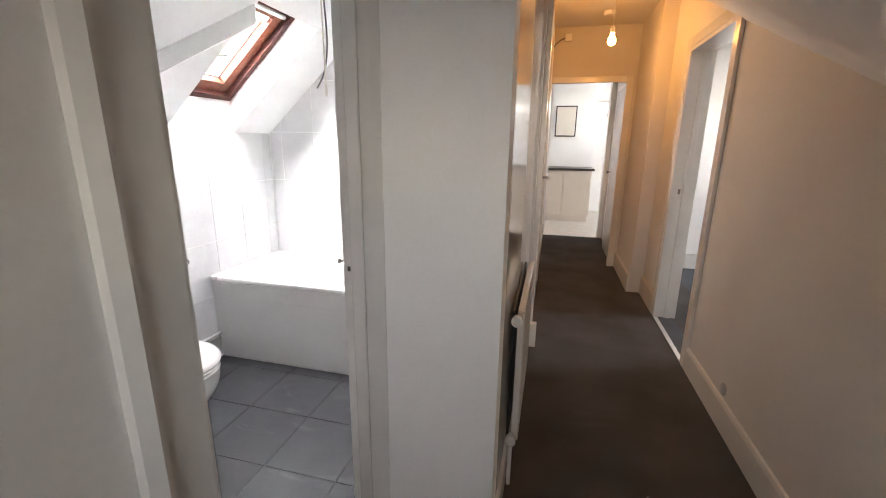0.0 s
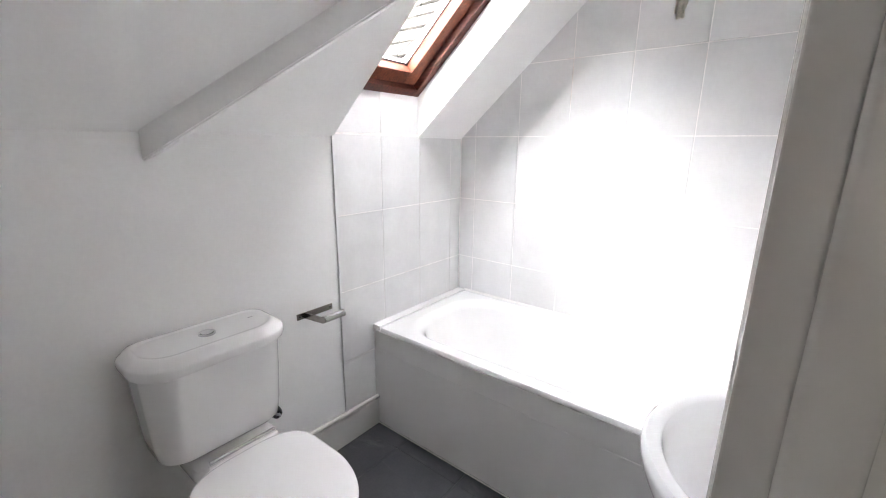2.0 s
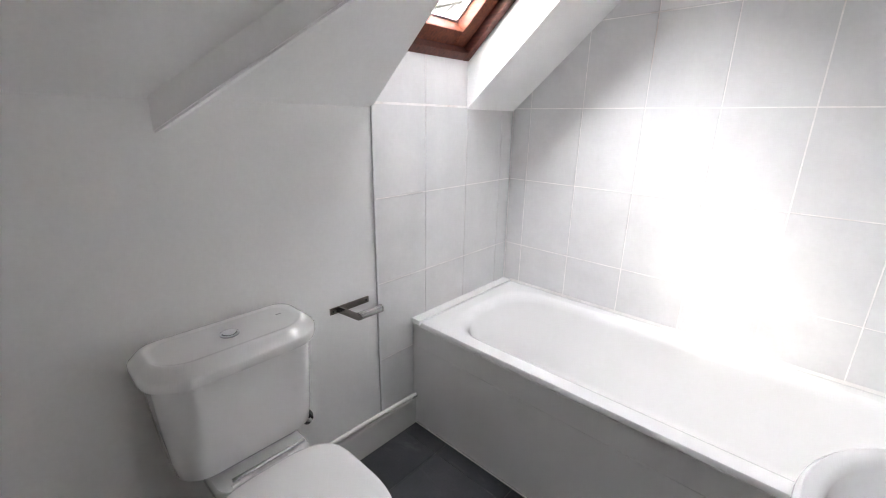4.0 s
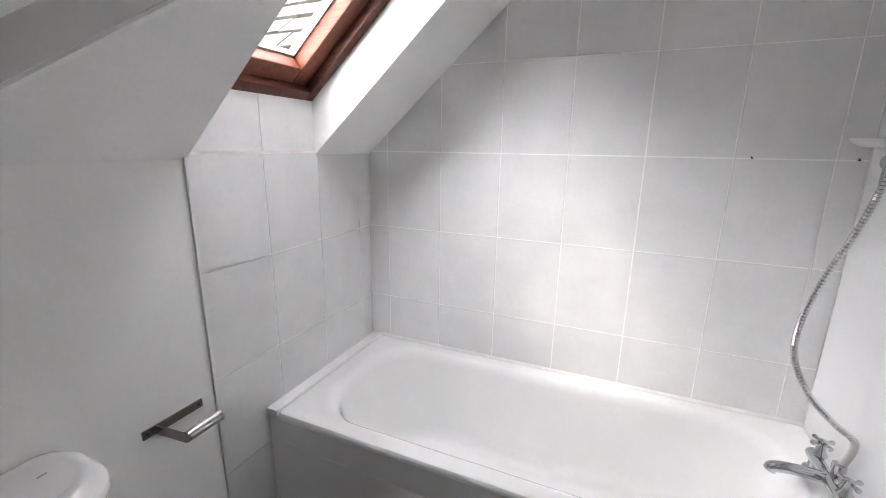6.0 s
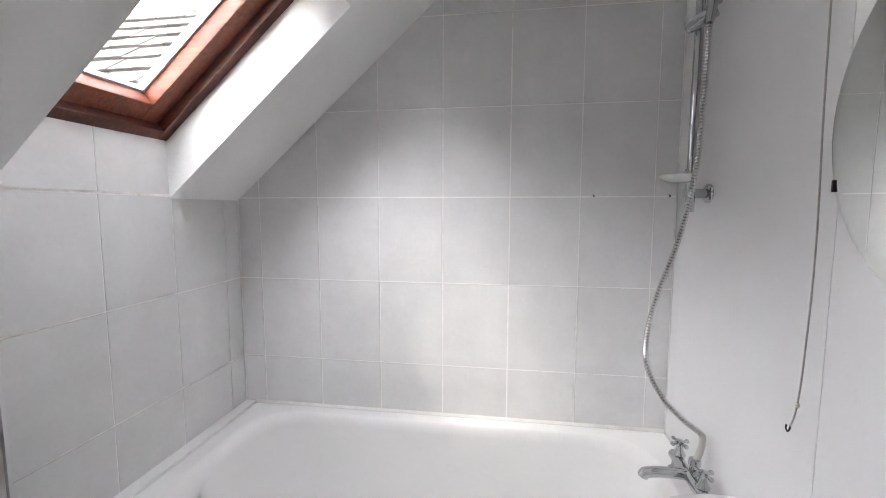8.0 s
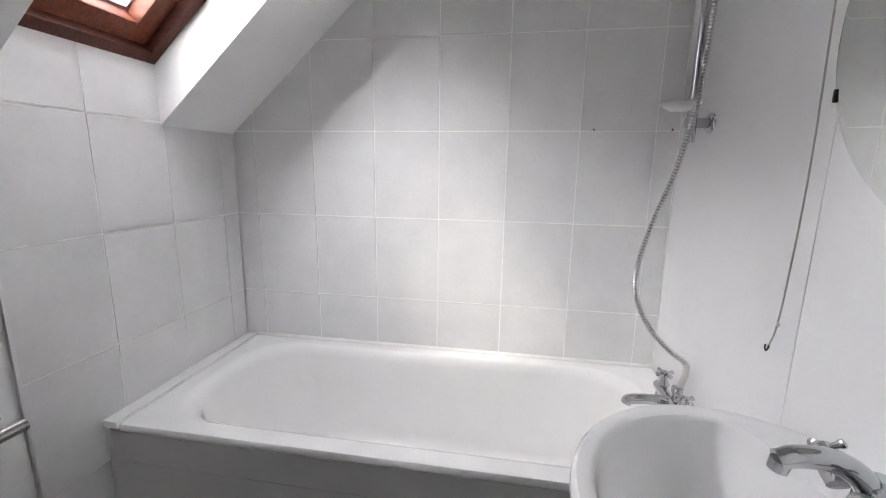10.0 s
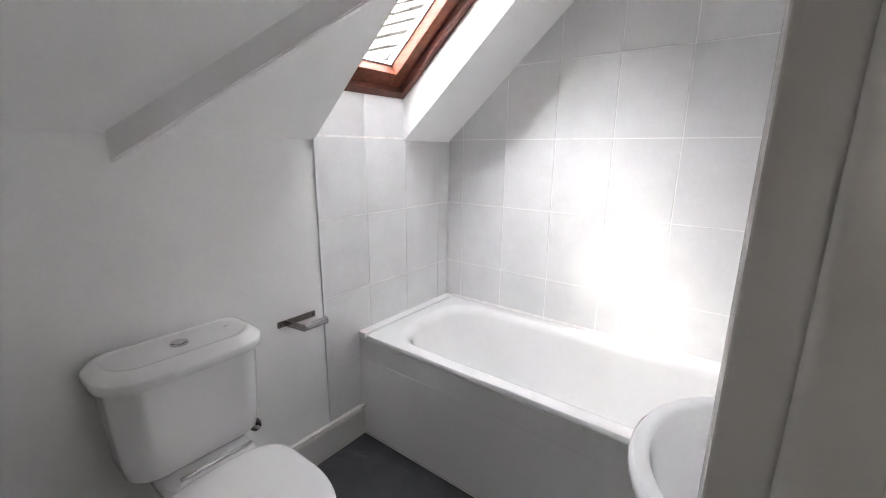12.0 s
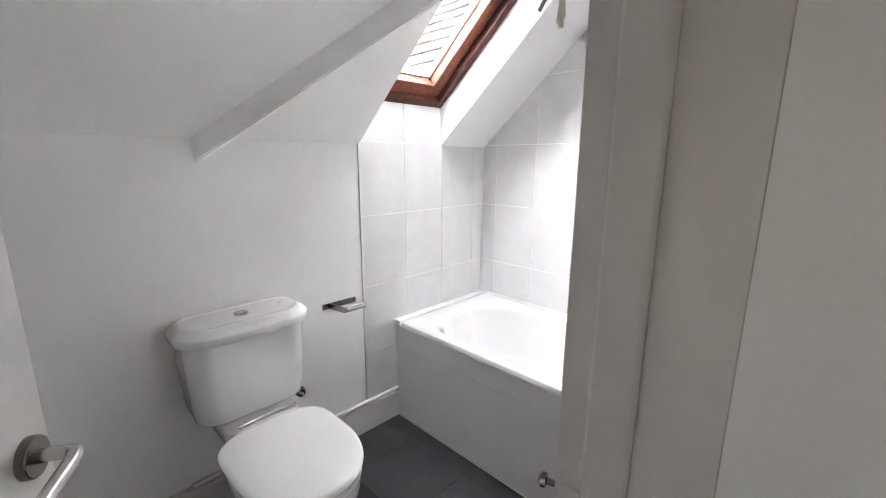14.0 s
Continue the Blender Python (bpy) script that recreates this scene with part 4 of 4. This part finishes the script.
# skirting and pipe along the low wall
bm = prism(bmesh.new(), [(-0.0065, 0.0), (0.018, 0.0), (0.018, 0.128), (0.014, 0.138), (0.004, 0.143), (-0.0065, 0.143)], "y", D_NEAR, -0.6685)
structure("baseboard", bm, GLOSS, "white gloss skirting board along the low wall", "skirting")
pipe = single("heating_pipe", sweep(bmesh.new(), smooth_path([(0.012, -1.62, 0.155), (0.012, -1.3, 0.155), (0.012, -1.0, 0.156), (0.020, -0.80, 0.159), (0.030, -0.685, 0.164)], 6), 0.0095, 12), GLOSS, "white painted pipe lying on the skirting", "pipe")
part("pipe_end", cyl(bmesh.new(), (0.0287, -0.705, 0.1595), (0.0302, -0.682, 0.1602), 0.0105, n=16), CHROME, pipe, "chrome pipe end")

# tile edge trim
structure("trim", boxed((-0.0072, WIN_LO - 0.010, 0.145), (0.0015, WIN_LO - 0.0012, CREASE), 0.001), ALU, "slim grey metal edge trim of the tiles", "trim")

# ---- corridor things ----
for name, pts, y0, y1, mat in (("hall_skirting_left", [(1.872, 0), (1.892, 0), (1.892, 0.15), (1.886, 0.165), (1.872, 0.165)], 0.02, 3.75, CREAM_GLOSS), ("hall_skirting_right", [(2.845, 0), (2.825, 0), (2.825, 0.125), (2.831, 0.14), (2.845, 0.14)], -4.3, -0.055, CREAM_GLOSS),
                               ("hall_skirting_middle", [(2.845, 0), (2.823, 0), (2.823, 0.15), (2.829, 0.165), (2.845, 0.165)], 0.875, 1.35, CREAM_GLOSS), ("hall_skirting_far", [(2.73, 0), (2.708, 0), (2.708, 0.15), (2.714, 0.165), (2.73, 0.165)], 1.35, 2.22, CREAM_GLOSS),
                               ("hall_skirting_near", [(1.852, 0), (1.868, 0), (1.868, 0.11), (1.864, 0.12), (1.852, 0.12)], -1.556, -0.02, CREAM_GLOSS)):
    structure(name, prism(bmesh.new(), pts, "y", y0, y1), mat, "cream gloss skirting board", "skirting")
structure("hall_skirting_step", boxed((1.872, -0.022, 0), (1.934, 0.018, 0.17), 0.004), CREAM_GLOSS, "cream gloss plinth block", "skirting")
dl = thing("corridor_door_frame", (1.9, 0.05, 0), "cream gloss door frame along the corridor", "door frame")
for y in (0.02, 0.90):
    part("architrave", boxed((1.8725, y, 0.165), (1.905, y + 0.07, 2.05), 0.006), CREAM_GLOSS, dl)
part("head_architrave", boxed((1.8725, 0.02, 2.05), (1.905, 0.97, 2.12), 0.006), CREAM_GLOSS, dl)
part("door_leaf", boxed((1.8722, 0.091, 0.166), (1.880, 0.899, 2.049)), CREAM_GLOSS, dl)
h1 = part("handle_plate", boxed((1.880, 0.80, 0.95), (1.889, 0.85, 1.13), 0.002), STEEL, dl, "steel handle plate")
part("handle_lever", sweep(bmesh.new(), smooth_path([(1.885, 0.825, 1.07), (1.93, 0.825, 1.07), (1.938, 0.80, 1.07), (1.938, 0.71, 1.07)], 6), 0.009, 10), STEEL, h1)

bd = thing("bedroom_door_frame", (2.9, 0.4, 0), "white gloss door frame to the bedroom", "door frame")
part("jamb", boxed((2.825, 0.772, 0), (2.985, 0.80, 1.985), 0.003), GLOSS, bd)
part("jamb", boxed((2.825, 0.0, 0), (2.985, 0.026, 1.985), 0.003), GLOSS, bd)
part("head", boxed((2.825, 0.026, 1.957), (2.985, 0.772, 1.985), 0.003), GLOSS, bd)
part("architrave", boxed((2.822, 0.80, 0), (2.8445, 0.868, 2.05), 0.006), GLOSS, bd)
part("architrave", boxed((2.822, -0.05, 0), (2.8445, 0.0, 2.05), 0.006), CREAM_GLOSS, bd)
part("head_architrave", boxed((2.822, 0.0, 1.986), (2.8445, 0.80, 2.05), 0.006), GLOSS, bd)
part("stop", boxed((2.90, 0.758, 0), (2.94, 0.7715, 1.95), 0.003), GLOSS, bd)
part("strike_plate", boxed((2.87, 0.7695, 0.98), (2.885, 0.7715, 1.02)), STEEL, bd, "small dark strike plate")
structure("threshold", boxed((2.826, 0.03, 0.0), (2.855, 0.77, 0.008), 0.003), ALU, "silver threshold bar", "threshold")

radiator = thing("radiator", (1.90, -0.7, 0.2), "cream painted panel radiator on the wall", "radiator")
bm = bmesh.new()
y = -1.19
x_in, x_out = 1.898, 1.905
pts = []
while y < -0.49:
    pts += [(x_in, y + 0.008), (x_out, y + 0.016), (x_out, y + 0.034), (x_in, y + 0.042)]
    y += 0.05
prism(bm, [(1.878, -1.19)] + pts + [(1.878, y)], "z", 0.165, 0.725)
part("panel", bm, CREAM_GLOSS, radiator, smooth=False)
# black sheet puts the shade of the gap behind the panel into colour
part("gap_shade", boxed((1.857, -1.185, 0.17), (1.866, y, 0.72)), BLACK, radiator, "black sheet standing for the shade behind the panel", smooth=False)
part("top_grille", boxed((1.892, -1.192, 0.7252), (1.906, y, 0.731), 0.003), CREAM_GLOSS, radiator)
part("end_cap", boxed((1.879, -1.197, 0.18), (1.903, -1.191, 0.72), 0.002), CREAM_GLOSS, radiator)
for z in (0.70, 0.20):
    part("valve", lathe(bmesh.new(), (1.880, -1.198, z), (0, -1, 0.1), [(0.012, 0), (0.012, 0.02), (0.020, 0.024), (0.021, 0.05), (0.014, 0.058), (0.0005, 0.06)], 18), SEAT, radiator, "white valve cap")
part("pipe", sweep(bmesh.new(), smooth_path([(1.880, -1.225, 0.195), (1.880, -1.232, 0.15), (1.880, -1.234, 0.0)], 6), 0.0085, 12), SEAT, radiator)

lamp = thing("pendant_bulb", (2.33, 1.045, 2.5), "bare warm glowing bulb hanging in the corridor", "ceiling lamp")
part("rose", lathe(bmesh.new(), (2.33, 1.045, 2.499), (0, 0, -1), [(0.045, 0), (0.045, 0.012), (0.03, 0.028), (0.005, 0.034)], 24), SEAT, lamp)
part("flex", cyl(bmesh.new(), (2.33, 1.045, 2.48), (2.33, 1.045, 2.20), 0.003, n=8), SEAT, lamp)
part("holder", lathe(bmesh.new(), (2.33, 1.045, 2.205), (0, 0, -1), [(0.008, 0), (0.018, 0.01), (0.019, 0.045), (0.014, 0.05)], 18), SEAT, lamp)
part("bulb", lathe(bmesh.new(), (2.33, 1.045, 2.152), (0, 0, -1), [(0.013, 0), (0.016, 0.015), (0.027, 0.035), (0.030, 0.052), (0.026, 0.068), (0.014, 0.079), (0.0005, 0.082)], 24), BULB, lamp, "warm glowing bulb")
al = single("smoke_alarm", lathe(bmesh.new(), (2.36, 1.75, 2.499), (0, 0, -1), [(0.055, 0), (0.055, 0.02), (0.045, 0.034), (0.0005, 0.036)], 28), SEAT, "round white alarm on the corridor ceiling", "smoke alarm")
cam_box = thing("entry_sensor", (1.95, 2.2, 2.38), "small white sensor with a trailing wire", "sensor")
part("case", boxed((1.99, 2.165, 2.36), (2.06, 2.219, 2.43), 0.006), SEAT, cam_box)
part("wire", sweep(bmesh.new(), smooth_path([(1.99, 2.19, 2.39), (1.94, 2.19, 2.37), (1.90, 2.19, 2.33), (1.875, 2.19, 2.28)], 6), 0.006, 8), CABLE, cam_box)

cf = thing("kitchen_door_frame", (2.3, 2.22, 0), "cream gloss frame round the corridor opening", "door frame")
part("architrave", boxed((2.63, 2.195, 0), (2.70, 2.2195, 2.02), 0.006), CREAM_GLOSS, cf)
part("jamb", boxed((2.645, 2.2205, 0), (2.6645, 2.345, 1.99), 0.003), CREAM_GLOSS, cf)
part("head", boxed((1.873, 2.195, 1.955), (2.63, 2.2195, 2.02), 0.006), CREAM_GLOSS, cf)
kd = thing("kitchen_door", (2.66, 3.0, 0), "white gloss door standing open against the wall", "door")
part("leaf", boxed((2.675, 2.40, 0.01), (2.715, 3.14, 1.97), 0.003), GLOSS, kd)
part("handle", sweep(bmesh.new(), smooth_path([(2.675, 3.07, 1.0), (2.635, 3.07, 1.0), (2.628, 3.05, 1.0), (2.628, 2.96, 1.0)], 6), 0.009, 10), STEEL, kd)
structure("kitchen_threshold", boxed((1.89, 3.74, 0.001), (2.66, 3.78, 0.008), 0.003), ALU, "silver threshold bar", "threshold")

unit = thing("kitchen_unit", (2.0, 5.0, 0), "cream kitchen base unit under a dark worktop", "cabinet")
part("carcass", boxed((1.2, 5.0, 0.12), (2.62, 5.6, 0.90), 0.003), UNIT, unit)
part("plinth", boxed((1.2, 5.05, 0), (2.6, 5.6, 0.12)), UNIT, unit)
for x in (1.22, 1.69, 2.16):
    part("unit_door", boxed((x, 4.982, 0.14), (x + 0.45, 4.999, 0.885), 0.004), UNIT, unit)
single("worktop", boxed((1.2, 4.96, 0.902), (2.66, 5.62, 0.94), 0.006), WORKTOP, "dark laminate kitchen worktop", "worktop")
pic = thing("wall_frame", (2.1, 5.6, 1.7), "dark framed picture on the kitchen wall", "picture")
kitchen_block = structure("kitchen_partition", boxed((0.6, 5.62, 0), (2.66, 5.7, 2.5)), PAINT, "white kitchen partition wall", "wall")
part("picture_frame", boxed((1.95, 5.59, 1.48), (2.32, 5.619, 2.02), 0.004), BLACK, pic)
part("picture_sheet", boxed((1.97, 5.586, 1.50), (2.30, 5.5895, 2.00)), UNIT, pic, "pale sheet in the frame", smooth=False)
kw = thing("kitchen_window", (2.95, 6.5, 1.0), "white framed kitchen window", "window")
for a, b in (((2.5, 6.52, 1.2), (2.56, 6.58, 2.2)), ((3.34, 6.52, 1.2), (3.4, 6.58, 2.2)), ((2.56, 6.52, 1.2), (3.34, 6.58, 1.26)), ((2.56, 6.52, 2.14), (3.34, 6.58, 2.2)), ((2.92, 6.52, 1.26), (2.98, 6.58, 2.14))):
    part("frame_bar", boxed(a, b, 0.004), GLOSS, kw)
bw = thing("bedroom_window", (6.05, 1.2, 0.9), "white framed bedroom window", "window")
for a, b in (((6.02, 0.4, 0.9), (6.08, 0.46, 2.1)), ((6.02, 1.64, 0.9), (6.08, 1.7, 2.1)), ((6.02, 0.46, 0.9), (6.08, 1.64, 0.96)), ((6.02, 0.46, 2.04), (6.08, 1.64, 2.1)), ((6.02, 1.02, 0.96), (6.08, 1.08, 2.04))):
    part("frame_bar", boxed(a, b, 0.004), GLOSS, bw)

# ---- tiles, piece by piece ----
GAP = 0.0022
cols = [-0.1575 + 0.2525 * k for k in range(9)]
rows_z = [1.388 - 0.3305 * k for k in range(-4, 5)]
far_rects = []
for u0, u1 in zip(cols, cols[1:]):
    for v1, v0 in zip(rows_z, rows_z[1:]):
        a, b = max(u0, 0.001), min(u1, W - 0.003)
        lo = max(v0, 0.5)
        if b - a > 0.01 and v1 - lo > 0.01 and v1 < 2.75:
            far_rects.append((a + GAP, lo + GAP, b - GAP, min(v1, 2.40) - GAP))
pieces("tile", far_rects, "y", 0.0, 0.009, TILE, wall_north, [(-SLOPE, 1.0, CREASE + 0.01), (0.0, 1.0, FLAT + 0.005)])
west_cols = [-0.849, -0.597, -0.3445, -0.092, -0.0005]
west_rects = []
for u0, u1 in zip(west_cols, west_cols[1:]):
    for v1, v0 in zip(rows_z, rows_z[1:]):
        if v1 < 1.40:
            west_rects.append((u0 + GAP, max(v0, 0.145) + GAP, u1 - GAP, v1 - GAP - (0.004 if v1 > 1.38 else 0)))
for u0, u1 in zip((-0.849, -0.597), (-0.597, WIN_HI)):
    west_rects.append((u0 + GAP, 1.388 + GAP, u1 - 0.001, 1.5625))
pieces("tile", west_rects, "x", -0.009, 0.0, TILE, wall_west)
bm = bmesh.new()
box(bm, (-0.0068, -0.849, 0.145), (-0.0022, -0.0005, 1.378))
box(bm, (-0.0068, WIN_LO + 0.002, 1.378), (-0.0022, WIN_HI - 0.002, 1.560))
part("joint_bed", bm, GROUT, wall_west, "pale tile joints", smooth=False)
part("joint_bed", boxed((0.002, 0.0022, 0.5), (W - 0.002, 0.0074, 1.376)), GROUT, wall_north, "pale tile joints", smooth=False)
bm = prism(bmesh.new(), [(0.002, 1.3765), (W - 0.002, 1.3765), (W - 0.002, FLAT), (X_FLAT, FLAT)], "y", 0.0022, 0.0074)
part("joint_bed", bm, GROUT, wall_north, "pale tile joints", smooth=False)
fx = [0.8795 + 0.333 * k for k in range(-3, 3)]
fy = [-1.0785 + 0.333 * k for k in range(-4, 3)]
floor_rects = []
for u0, u1 in zip(fx, fx[1:]):
    for v0, v1 in zip(fy, fy[1:]):
        a, b, c, d = max(u0, -0.006), min(u1, 1.45), max(v0, D_NEAR), min(v1, -0.60)
        if b - a > 0.02 and d - c > 0.02:
            floor_rects.append((a + 0.0018, c + 0.0018, b - 0.0018, d - 0.0018))
floor_rects.append((1.2125 + 0.0018, D_NEAR, 1.449, -2.0795))
pieces("tile", floor_rects, "z", -0.010, 0.0, SLATE, floor)
pieces("wall_panel", [(-1.44, 0.10, -0.7210, FLAT), (-0.7190, 0.525, -0.0005, FLAT)], "x", W - 0.002, W + 0.004, PANEL, wall_east)

single("blank_plate", lathe(bmesh.new(), (2.8445, -0.57, 0.182), (-1, 0, 0), [(0.032, 0), (0.032, 0.003), (0.026, 0.008), (0.0005, 0.009)], 24), GREY, "grey round blank plate above the skirting", "plate")
